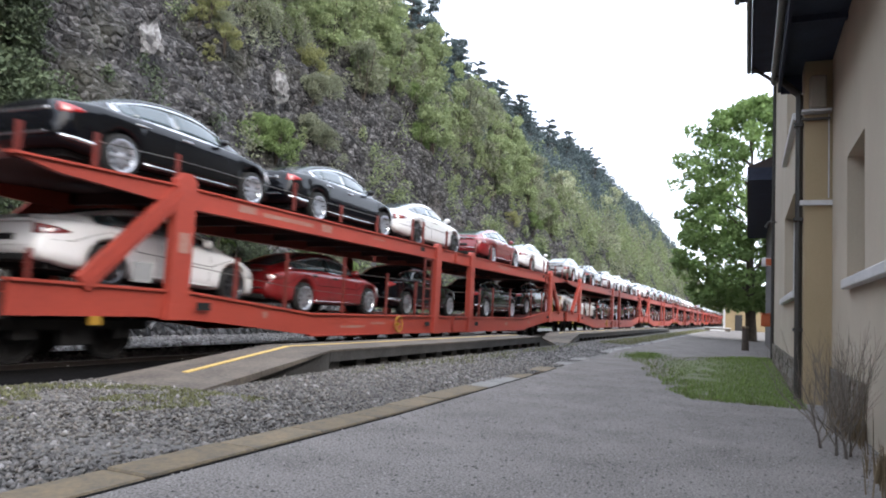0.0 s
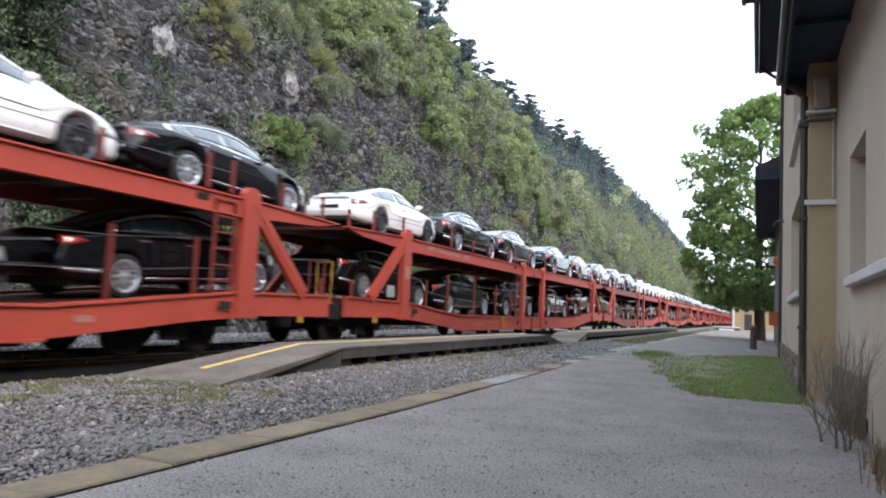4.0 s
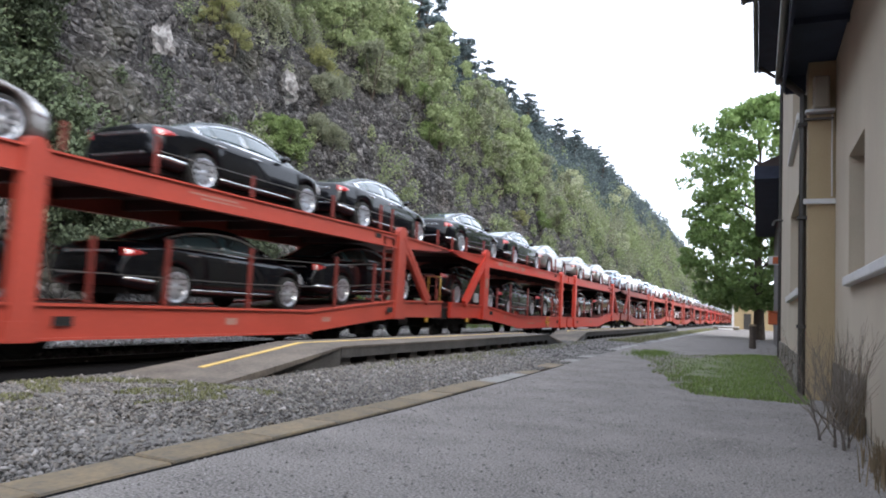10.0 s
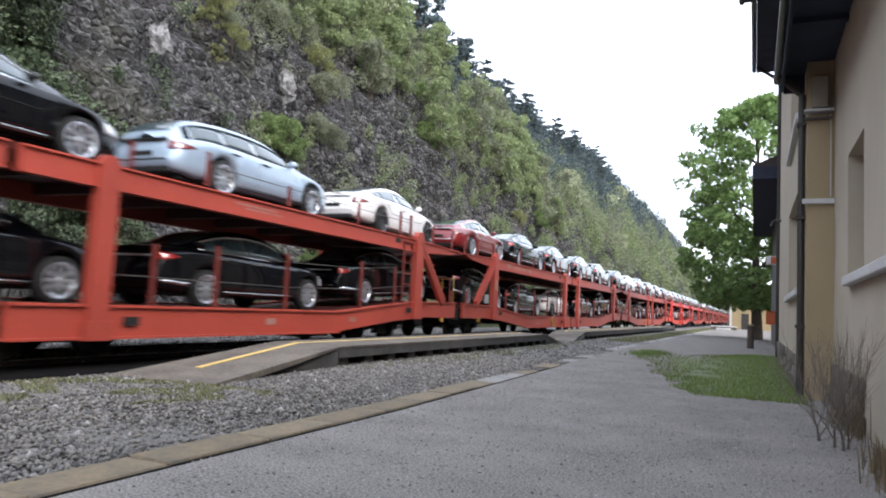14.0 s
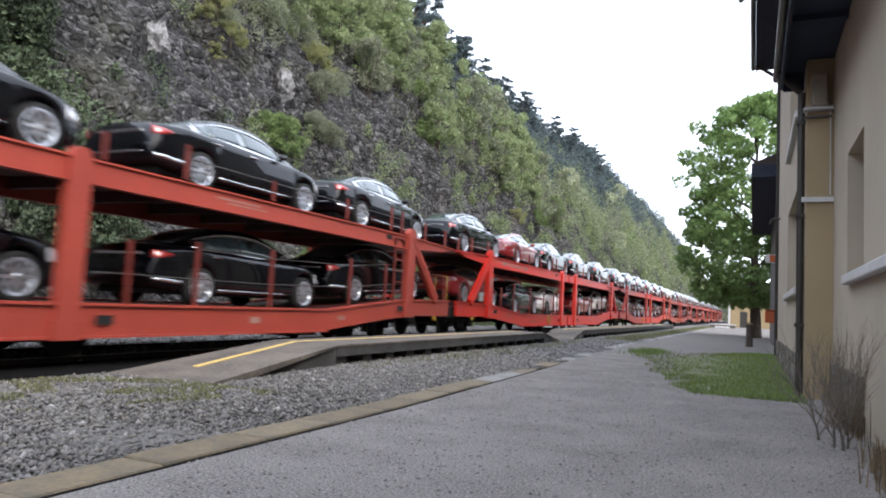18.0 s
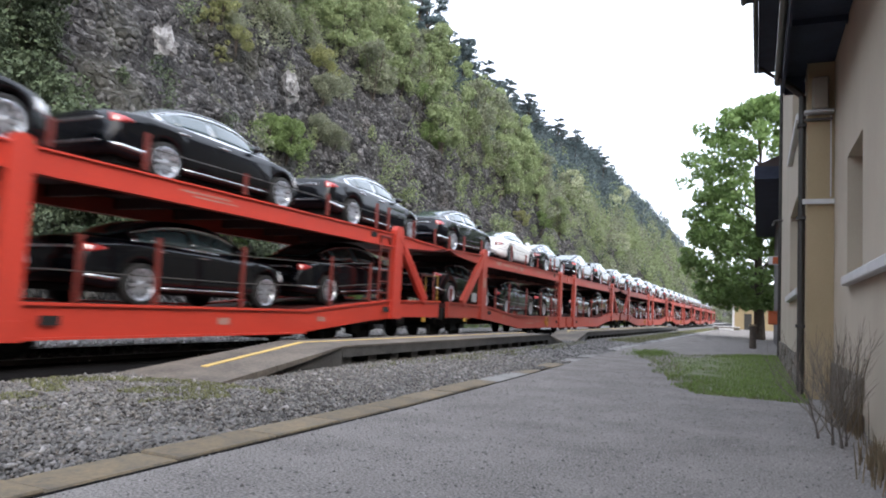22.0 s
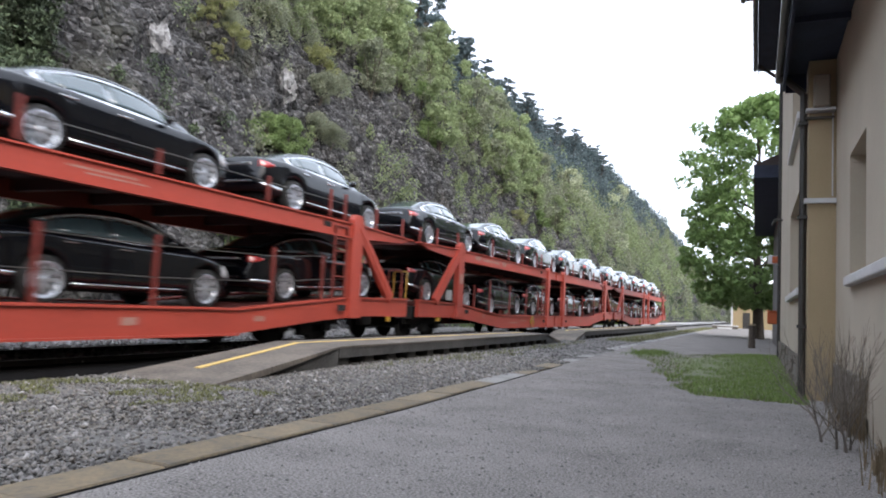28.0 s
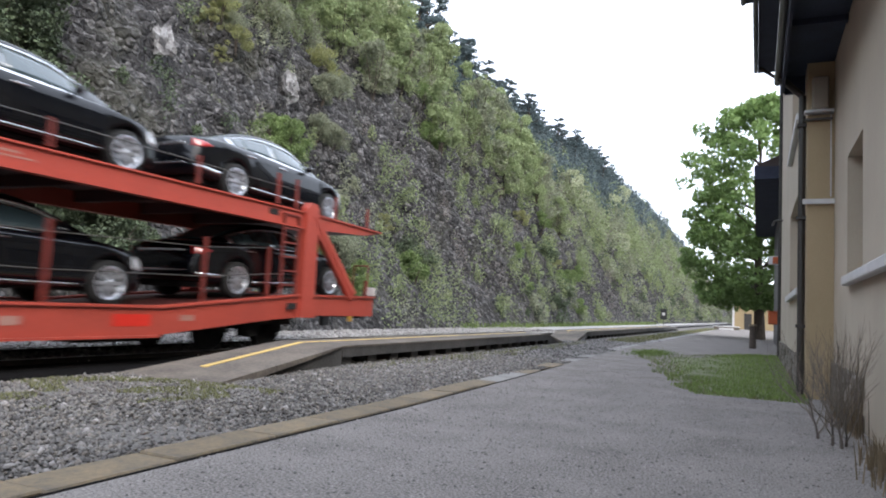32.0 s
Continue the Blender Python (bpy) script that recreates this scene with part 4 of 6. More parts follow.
def in_lawn():
    while True:
        y = random.uniform(10.6, 24.3)
        left = float(np.interp(y, (10.6, 11.1, 19.3, 20.6, 24.3), (-.75, -1.05, -2.8, -2.2, -.2)))
        x = random.uniform(left - .25, .64)
        if x > left + .25 * noise.noise(Vector((x * 2, y * 1.5, 0))) and (noise.noise(Vector((x * 1.6, y * 1.1, 4))) > -.28 or x > -.6):
            return (x, y, 0.0)


M_DRYGRASS = mat("yellowish_moss_grass", (0.155, 0.155, 0.07), 0.9, col2=(0.10, 0.105, 0.05), scale=3, grain=20, bump=0, var=0.4)


def near_wall():
    while True:
        p = in_lawn()
        if random.random() < .12 + .88 * min(1.0, max(0.0, (p[0] + 1.9 - .06 * (p[1] - 11)) / 1.6)):
            return p


M_TURF = mat("thin_turf", (0.12, 0.155, 0.055), 0.95, col2=(0.14, 0.14, 0.10), scale=2.2, grain=24, bump=0.6, dist=0.02)
turf_v, turf_f = [], []
for i in range(40):
    y = 10.85 + i * 0.34
    left = float(np.interp(y, (10.6, 11.1, 19.3, 20.6, 24.3), (-.3, -.65, -2.05, -1.5, .1))) + .3 * noise.noise(Vector((0, y * 1.4, 0)))
    for j in range(9):
        turf_v.append((left + (PX - 0.07 - left) * j / 8, y, 0.004 + 0.014 * (0 < j) * (0 < i < 39)))
turf_f = [(i * 9 + j, i * 9 + j + 1, (i + 1) * 9 + j + 1, (i + 1) * 9 + j) for i in range(39) for j in range(8)]
tagged(raw("turf", turf_v, turf_f, M_TURF), "thin green turf grown over the asphalt", "grass", kind="structure")
random.seed(8)
blades(7000, in_lawn, 0.05, M_DRYGRASS, "dry_lawn_grass", "short olive grass in the asphalt", 0.7)
blades(16000, near_wall, 0.075, M_GRASS, "lawn_grass", "short green grass by the wall")


def in_moss():
    while True:
        y = random.uniform(4.1, 6.6)
        x = random.uniform(-7.4, -4.8)
        if noise.noise(Vector((x * 1.3, y * 1.6, 9))) > .02 and x < -4.7 - .40 * (6.4 - y):
            return (x, y, 0.0)


blades(5200, in_moss, 0.032, M_DRYGRASS, "moss_patch", "yellowish moss and grass in the gravel", 0.8, 0.007)
blades(1100, lambda: (-5.78 + abs(random.gauss(0, .14)), random.uniform(9.8, 25.5), -0.03) if random.random() < .75 else (-5.6 + random.uniform(0, .5), random.choice((13.4, 16.0, 20.2)) + random.gauss(0, .4), -0.03), 0.13, M_DRYGRASS, "platform_weeds", "weeds along the platform foot")
blades(5000, lambda: (random.uniform(-5.6, -4.3), 29 + 62 * random.random() ** 1.5, -0.02), 0.11, M_DRYGRASS, "verge_grass", "yellowish grass verge along the yard", 0.6, 0.014)
blades(1500, lambda: (random.gauss(-2.75, .25), random.gauss(21.0, .8), 0), 0.10, M_GRASS, "weed_tuft", "green weed tufts in the asphalt")
blades(3000, lambda: (-14.3 + random.uniform(-.6, .8), random.uniform(34, 110), -0.05), 0.4, M_GRASS, "slope_foot_grass", "grass at the foot of the slope", 0.5, 0.02)
blades(420, lambda: (WX - .1 - abs(random.gauss(0, .08)), random.choice((random.uniform(5.2, 6.6), random.gauss(8.8, .5))), 0), 0.24, M_DRYSTALK, "dry_wall_weeds", "dry brown weeds at the wall foot", 0.4, 0.006)


blades(90, lambda: (WX - .06 - abs(random.gauss(0, .05)), random.uniform(7.4, 11.2), 0), 0.95, M_DRYSTALK, "tall_dry_stalks", "tall dry stalks against the wall", 0.25, 0.004)


def stones(name, n, pick, size, material, label):
    """Loose angular stones: squashed octahedra, each shaped at random."""
    base = np.array([pick() for _ in range(n)])
    u = np.array([(1, 0, 0), (-1, 0, 0), (0, 1, 0), (0, -1, 0), (0, 0, 1), (0, 0, -1)], float)
    s = size * RNG.uniform(.5, 1.4, (n, 1, 1)) * RNG.uniform(.7, 1.3, (n, 1, 3)) * np.array([1, 1, .7])
    v = u[None] * s + RNG.normal(size=(n, 6, 3)) * size * .22
    a = RNG.uniform(0, 6.283, n)
    c, sn = np.cos(a)[:, None], np.sin(a)[:, None]
    v = np.stack([v[..., 0] * c - v[..., 1] * sn, v[..., 0] * sn + v[..., 1] * c, v[..., 2]], 2) + base[:, None]
    f0 = np.array([(0, 2, 4), (2, 1, 4), (1, 3, 4), (3, 0, 4), (2, 0, 5), (1, 2, 5), (3, 1, 5), (0, 3, 5)])
    f = (np.arange(n)[:, None, None] * 6 + f0[None]).reshape(-1, 3)
    return tagged(raw_np(name, v.reshape(-1, 3), f, material), label, "gravel", kind="stuff")


random.seed(9)
M_GRIT = mat("fine_grit", (0.30, 0.28, 0.265), 0.95, col2=(0.19, 0.178, 0.168), scale=4, grain=60, bump=0, var=0.9)
stones("loose_gravel", 50000, lambda: (random.uniform(-7.45, -3.66), 1.2 + 14 * random.random() ** 1.4, -0.012 + random.uniform(-.012, .014)), 0.021, M_STONE, "loose angular grey gravel")
M_BROWNSTONE = mat("brown_crushed_stone", (0.19, 0.170, 0.150), 0.9, col2=(0.105, 0.094, 0.083), scale=4, grain=60, bump=0.3, var=0.6)
stones("brown_gravel", 12000, lambda: (random.uniform(-7.45, -3.66), 1.2 + 14 * random.random() ** 1.4, -0.006 + random.uniform(-.012, .014)), 0.021, M_BROWNSTONE, "loose brownish stones in the gravel")
M_PALESTONE = mat("pale_crushed_stone", (0.30, 0.284, 0.27), 0.9, col2=(0.17, 0.161, 0.153), scale=4, grain=60, bump=0.3, var=0.8)
stones("pale_cobbles", 500, lambda: (random.uniform(-7.3, -3.7), 1.4 + 10 * random.random() ** 1.3, 0.0), 0.034, M_PALESTONE, "single larger pale stones in the gravel")
stones("far_gravel", 9000, lambda: (random.uniform(-7.2, -3.9), random.uniform(9, 34), -0.01), 0.034, M_PALESTONE, "loose angular grey gravel")
# pale stones here also lift the dark bed under the wagons
stones("track_ballast", 16000, lambda: (random.uniform(-14.4, -9.3), random.uniform(5, 42), -0.055 + random.uniform(-.02, .03)), 0.05, M_PALESTONE, "crushed stone ballast between the rails")
stones("yard_grit", 20000, lambda: (random.uniform(-3.25, 1.0), 1.2 + 14 * random.random() ** 1.5, -0.002), 0.0115, M_GRIT, "fine grit on the asphalt")

# ---- the bare bush by the wall ----
bush = empty("bare_bush", label="leafless grey twiggy bush growing at the wall foot", category="bush")
random.seed(12)
fine = bmesh.new()
for x, y in ((0.62, 7.17), (0.68, 7.05), (0.53, 7.5), (0.72, 7.2)):
    bm = bmesh.new()
    d = Vector((random.uniform(-.1, .15), random.uniform(-.1, .2), 1)).normalized()
    p = Vector((x, y, -0.03))
    for i in range(3):
        q = p + d * random.uniform(.06, .11)
        rod(bm, p, q, 0.016 - .004 * i, 6, 0.013 - .004 * i)
        for k in range(3 if i else 1):
            dd = (d + Vector((random.uniform(-.9, .9), random.uniform(-.9, .9), random.uniform(-.1, .4)))).normalized()
            a = q
            for j in range(4):
                b = a + dd * random.uniform(.10, .2)
                rod(fine, a, b, 0.008 - .0016 * j, 4, 0.006 - .0014 * j)
                for _ in range(4):
                    e = (dd + Vector((random.uniform(-.8, .8), random.uniform(-.8, .8), random.uniform(0, .9)))).normalized()
                    rod(fine, b, b + e * random.uniform(.12, .34), 0.0018, 3, 0.0008)
                dd = (dd + Vector((random.uniform(-.3, .3), random.uniform(-.3, .3), random.uniform(.1, .5)))).normalized()
                a = b
        d = (d + Vector((random.uniform(-.25, .25), random.uniform(-.25, .25), 0))).normalized()
        p = q
    part("stem", bm, M_STEM, bush, "dark gnarled stem")

part("brushwood", fine, M_TWIG, bush, "fine grey twigs")

# ---- the new cars ----


def glossy(name, col, rough=0.3, metal=0.0, coat=1.0, spec=0.5):
    m = mat(name, col, rough, metal, col2=tuple(c * 0.92 for c in col), scale=1.5, grain=300, bump=0.0, coat=coat, spec=spec)
    return m


def glass(name, col, rough=0.03, index=1.6):
    m = bpy.data.materials.new(name)
    m.use_nodes = True
    b = m.node_tree.nodes["Principled BSDF"]
    b.inputs["Base Color"].default_value = (*col, 1)
    b.inputs["Roughness"].default_value, b.inputs["IOR"].default_value = rough, index
    b.inputs["Specular IOR Level"].default_value, b.inputs["Coat Weight"].default_value = 0.8, 0.6
    return m


M_BLACK = glossy("black_car_paint", (0.002, 0.0025, 0.004), 0.25, coat=0.7, spec=0.1)
M_WHITE = glossy("white_car_paint", (0.80, 0.80, 0.80), 0.3)
M_MAROON = glossy("dark_red_car_paint", (0.20, 0.008, 0.010), 0.3)
M_TAUPE = glossy("taupe_metallic_paint", (0.22, 0.20, 0.19), 0.3, 0.6)
M_SILVER = glossy("blue_silver_paint", (0.36, 0.46, 0.57), 0.3, 0.3)
# teal base colours stand in for sky reflections and light through the cabin
M_TINT = glass("tinted_car_glass", (0.040, 0.062, 0.070), 0.03, 1.55)
M_SCREEN = glass("clear_car_glass", (0.06, 0.085, 0.095), 0.03, 1.55)
M_CHROME = mat("chrome", (0.9, 0.91, 0.93), 0.22, 1.0, scale=4, grain=80, bump=0)
M_ALLOY = mat("alloy_rim", (0.60, 0.63, 0.68), 0.28, 0.8, scale=4, grain=80, bump=0)
M_DARKALLOY = mat("dark_alloy_rim", (0.12, 0.12, 0.13), 0.25, 0.8, scale=4, grain=80, bump=0)
M_TYRE = mat("tyre_rubber", (0.012, 0.012, 0.012), 0.85, scale=8, grain=60, bump=0.2)
M_TAIL = glass("red_tail_lamp", (0.36, 0.02, 0.02), 0.1)
M_TAIL_DARK = glass("smoked_tail_lamp", (0.16, 0.02, 0.02), 0.1)
M_HEAD = glass("head_lamp_glass", (0.55, 0.57, 0.60), 0.08)
M_GAP = mat("dark_gap", (0.006, 0.006, 0.006), 0.9, scale=4, grain=30, bump=0)
M_PLATE = mat("transport_sheet", (0.30, 0.30, 0.30), 0.6, scale=4, grain=30, bump=0)

SALOON = dict(
    wb=3.165, wheel=0.35, rear=-1.08, front=4.06,
    top=((-1.08, .60), (-1.068, .80), (-1.03, .97), (-.95, 1.025), (-.6, 1.06), (-.1, 1.08), (1.5, 1.05), (2.6, 1.03), (2.95, 1.0), (3.4, .935), (3.75, .85), (3.95, .73), (4.06, .52)),
    sh=((-1.08, .54), (-1.055, .72), (-.995, .86), (-.88, .935), (-.4, .985), (.3, .98), (1.5, .945), (2.9, .91), (3.5, .83), (3.85, .70), (4.06, .48)),
    w=((-1.08, .76), (-1.06, .82), (-1.0, .865), (-.88, .90), (-.7, .92), (-.2, .94), (1.5, .945), (3.2, .94), (3.6, .90), (3.85, .80), (3.98, .68), (4.06, .50)),
    lo=((-1.08, .42), (-1.02, .30), (-.6, .23), (.6, .21), (2.8, .21), (3.8, .20), (3.98, .24), (4.06, .40)),
    roof=((-.56, 1.06), (-.40, 1.09), (-.06, 1.21), (.27, 1.345), (.6, 1.435), (.95, 1.478), (1.3, 1.49), (1.65, 1.478), (1.95, 1.44), (2.35, 1.295), (2.7, 1.14), (3.0, 1.0)),
    wbase=((-.56, .68), (-.2, .80), (.5, .86), (1.5, .875), (2.3, .86), (2.75, .82), (3.0, .76)),
    wtop=((-.56, .56), (0, .585), (.6, .605), (1.4, .62), (1.95, .61), (2.5, .65), (3.0, .70)),
    rearglass=(-.45, .52), screen=(2.0, 2.92), windows=((.06, .282), (.287, 1.162), (1.167, 2.32)), seams=(1.155, 2.42, .16), handles=(.36, 1.36), mirror=2.22,
    tail=(-1.045, -.70, .80, .95), head=(3.62, 3.96, .56, .76))
COUPE = dict(
    wb=2.874, wheel=0.345, rear=-1.13, front=3.84,
    top=((-1.13, .52), (-1.115, .70), (-1.08, .83), (-1.0, .895), (-.85, .94), (-.6, .985), (0, 1.0), (1.5, 1.0), (2.4, .985), (2.75, .955), (3.2, .88), (3.55, .78), (3.75, .66), (3.84, .48)),
    sh=((-1.13, .48), (-1.10, .64), (-1.02, .77), (-.85, .85), (-.4, .92), (.3, .94), (1.5, .915), (2.6, .88), (3.2, .79), (3.6, .66), (3.84, .45)),
    w=((-1.13, .64), (-1.10, .735), (-1.02, .82), (-.86, .875), (-.6, .91), (-.1, .935), (1.5, .93), (2.9, .935), (3.35, .89), (3.6, .80), (3.76, .66), (3.84, .46)),
    lo=((-1.13, .42), (-1.05, .30), (-.6, .22), (.6, .20), (2.6, .20), (3.6, .19), (3.76, .24), (3.84, .38)),
    roof=((-.85, .975), (-.6, 1.035), (-.25, 1.145), (.15, 1.265), (.5, 1.35), (.85, 1.40), (1.15, 1.415), (1.45, 1.40), (1.75, 1.355), (2.15, 1.21), (2.5, 1.065), (2.78, .955)),
    wbase=((-.85, .60), (-.3, .77), (.4, .84), (1.3, .86), (2.0, .85), (2.5, .81), (2.78, .75)),
    wtop=((-.85, .53), (0, .555), (.5, .575), (1.2, .59), (1.75, .58), (2.3, .63), (2.78, .69)),
    rearglass=(-.72, .42), screen=(1.8, 2.7), windows=((-.2, .111), (.116, .977), (.982, 2.14)), seams=(.98, 2.2, .12), handles=(.30, 1.2), mirror=2.02,
    tail=(-1.13, -.70, .68, .83), head=(3.32, 3.74, .52, .68))


ESTATE = dict(COUPE)
ESTATE.update(
    roof=((-1.06, .96), (-1.0, 1.06), (-.88, 1.19), (-.65, 1.30), (-.3, 1.365), (.15, 1.405), (.6, 1.425), (1.0, 1.425), (1.4, 1.405), (1.75, 1.355), (2.15, 1.21), (2.5, 1.065), (2.78, .955)),
    wbase=((-1.06, .70), (-.6, .80), (.4, .85), (1.3, .86), (2.0, .85), (2.5, .81), (2.78, .75)),
    wtop=((-1.06, .56), (-.5, .575), (.5, .59), (1.2, .59), (1.75, .58), (2.3, .63), (2.78, .69)),
    rearglass=(-1.02, -.72), windows=((-.70, .111), (.116, .977), (.982, 2.14)))
for car_shape, lift in ((SALOON, 0.045), (COUPE, 0.03), (ESTATE, 0.03)):
    for key_ in ("top", "sh", "roof"):
        car_shape[key_] = tuple((y, z + lift) for y, z in car_shape[key_])
    car_shape["lo"] = tuple((y, z + lift * 0.7) for y, z in car_shape["lo"])


def at(table, y):
    return float(np.interp(y, [p[0] for p in table], [p[1] for p in table]))


def soft(table, y):
    return sum(at(table, y + d) for d in (-0.05, -0.025, 0, 0.025, 0.05)) / 5


def body_section(p, y):
    """Half of the body's outline at y, from the sill up to the middle of the lid."""
    w, zt, zs, zl = soft(p["w"], y), soft(p["top"], y), soft(p["sh"], y), soft(p["lo"], y)
    for yw in (0.0, p["wb"]):
        d = abs(y - yw)
        r = p["wheel"] + 0.05
        if d < r:
            zl = max(zl, p["wheel"] + math.sqrt(r * r - d * d) - 0.01)
    h = zs - zl
    zt = max(zt, zs + 0.01)
    return [(0.0, zl), (w * .90, zl), (w * .985, zl + .05), (w * .998, zl + .30 * h), (w, zl + .58 * h), (w * .985, zl + .80 * h), (w * .978, zl + .87 * h), (w * .955, zs - .02), (w * .91, zs + .2 * (zt - zs)), (w * .6, zt - .25 * (zt - zs)), (0.0, zt)]


def cabin_section(p, y):
    zr, zb = soft(p["roof"], y), soft(p["sh"], y) - 0.02
    zr = max(zr, zb + 0.02)
    k = min(1.0, (zr - zb) / 0.4)
    wb, wt = soft(p["wbase"], y), soft(p["wtop"], y)
    ze = zr - .06 * k
    side = [(wb + (wt - wb) * (t ** 1.25), zb + (ze - zb) * t) for t in (0, .12, .3, .5, .7, .86, .94, 1.0)]
    return side + [(wt * .9, zr - .028 * k), (wt * .6, zr - .010 * k), (wt * .3, zr - .003 * k), (0.0, zr)]


def loft(sections, ys, mirror=True):
    """Skin over half sections, closed with their mirror image."""
    vs, fs, n = [], [], len(sections[0])
    for sg in (1, -1):
        o = len(vs)
        for y, s in zip(ys, sections):
            vs += [(sg * x, y, z) for x, z in s]
        for j in range(len(ys) - 1):
            for i in range(n - 1):
                q = (o + j * n + i, o + j * n + i + 1, o + (j + 1) * n + i + 1, o + (j + 1) * n + i)
                fs.append(q if sg < 0 else q[::-1])
        for j, flip in ((0, 1), (len(ys) - 1, -1)):
            ring = [o + j * n + i for i in range(n)]
            fs.append(ring if flip * sg > 0 else ring[::-1])
    return vs, fs


def skin(name, vs, fs, material, parent, label=""):
    bm = bmesh.new()
    bv = [bm.verts.new(v) for v in vs]
    for f in fs:
        try:
            bm.faces.new([bv[i] for i in f])
        except ValueError:
            pass
    bmesh.ops.remove_doubles(bm, verts=bm.verts, dist=0.0008)
    bmesh.ops.recalc_face_normals(bm, faces=bm.faces)
    o = part(name, bm, material, parent, label, smooth=True)
    return o


def patch(name, f, us, vs_, material, parent, label="", out=0.006, thick=0.012):
    """A thin curved panel on the surface f(u, v), lifted off it and given thickness."""
    g = [[Vector(f(u, v)) for v in vs_] for u in us]
    nu_, nv_ = len(us), len(vs_)
    mid = Vector((0, g[nu_ // 2][nv_ // 2].y, 0.6))
    bm = bmesh.new()
    rows = []
    for i in range(nu_):
        row = []
        for j in range(nv_):
            a = g[min(i + 1, nu_ - 1)][j] - g[max(i - 1, 0)][j]
            b = g[i][min(j + 1, nv_ - 1)] - g[i][max(j - 1, 0)]
            n = a.cross(b)
            n = n.normalized() if n.length > 1e-9 else Vector((0, 0, 1))
            if n.dot(g[i][j] - mid) < 0:
                n = -n
            row.append((bm.verts.new(g[i][j] + n * out), bm.verts.new(g[i][j] + n * (out - thick))))
        rows.append(row)
    for i in range(nu_ - 1):
        for j in range(nv_ - 1):
            bm.faces.new((rows[i][j][0], rows[i + 1][j][0], rows[i + 1][j + 1][0], rows[i][j + 1][0]))
    for a, b in [((i, 0), (i + 1, 0)) for i in range(nu_ - 1)] + [((i, nv_ - 1), (i + 1, nv_ - 1)) for i in range(nu_ - 1)] + [((0, j), (0, j + 1)) for j in range(nv_ - 1)] + [((nu_ - 1, j), (nu_ - 1, j + 1)) for j in range(nv_ - 1)]:
        bm.faces.new((rows[a[0]][a[1]][0], rows[b[0]][b[1]][0], rows[b[0]][b[1]][1], rows[a[0]][a[1]][1]))
    bmesh.ops.recalc_face_normals(bm, faces=bm.faces)
    return part(name, bm, material, parent, label, smooth=True)


def along(sec, t):
    """Point at share t of a polyline (x, z)."""
    d = np.cumsum([0] + [math.dist(sec[i], sec[i + 1]) for i in range(len(sec) - 1)])
    return float(np.interp(t * d[-1], d, [q[0] for q in sec])), float(np.interp(t * d[-1], d, [q[1] for q in sec]))


def lathe_x(bm, profile, seg):
    """Turns a profile of (x, radius) round the x axis."""
    rings = []
    for k in range(seg):
        a = 2 * math.pi * k / seg
        rings.append([bm.verts.new((x, r * math.cos(a), r * math.sin(a))) for x, r in profile])
    for k in range(seg):
        for i in range(len(profile) - 1):
            bm.faces.new((rings[k][i], rings[k][i + 1], rings[(k + 1) % seg][i + 1], rings[(k + 1) % seg][i]))
    return bm


def build_wheel(r, alloy, parent):
    """A tyre with a spoked rim, its outer face towards +x."""
    bm = bmesh.new()
    lathe_x(bm, [(.02, .0005), (.02, .20), (.10, .235), (.115, .262), (.12, .29), (.112, r - .02), (.09, r), (-.09, r), (-.11, r - .03), (-.11, .2), (-.06, .0005)], 24)
    bmesh.ops.recalc_face_normals(bm, faces=bm.faces)
    t = part("wheel", bm, M_TYRE, parent, "black tyre on an alloy rim", smooth=True)
    bm = bmesh.new()
    lathe_x(bm, [(.09, .215), (.112, .232), (.122, .252), (.118, .266), (.10, .270)], 24)
    for k in range(10):
        a = 2 * math.pi * k / 10
        c, s = math.cos(a), math.sin(a)
        q = []
        for rr, hw, x in ((.035, .030, .098), (.235, .022, .108)):
            for sg in (-1, 1):
                q.append(((x), rr * c - sg * hw * s, rr * s + sg * hw * c))
                q.append(((x - .04), rr * c - sg * hw * s, rr * s + sg * hw * c))
        v = [bm.verts.new(p) for p in q]
        for f in ((0, 2, 6, 4), (0, 4, 5, 1), (2, 3, 7, 6)):
            bm.faces.new([v[i] for i in f])
    lathe_x(bm, [(.112, .0005), (.112, .035), (.10, .055), (.07, .058)], 14)
    bmesh.ops.recalc_face_normals(bm, faces=bm.faces)
    part("rim", bm, alloy, t, "bright multi-spoke alloy rim" if alloy is M_ALLOY else "dark alloy rim")
    return t


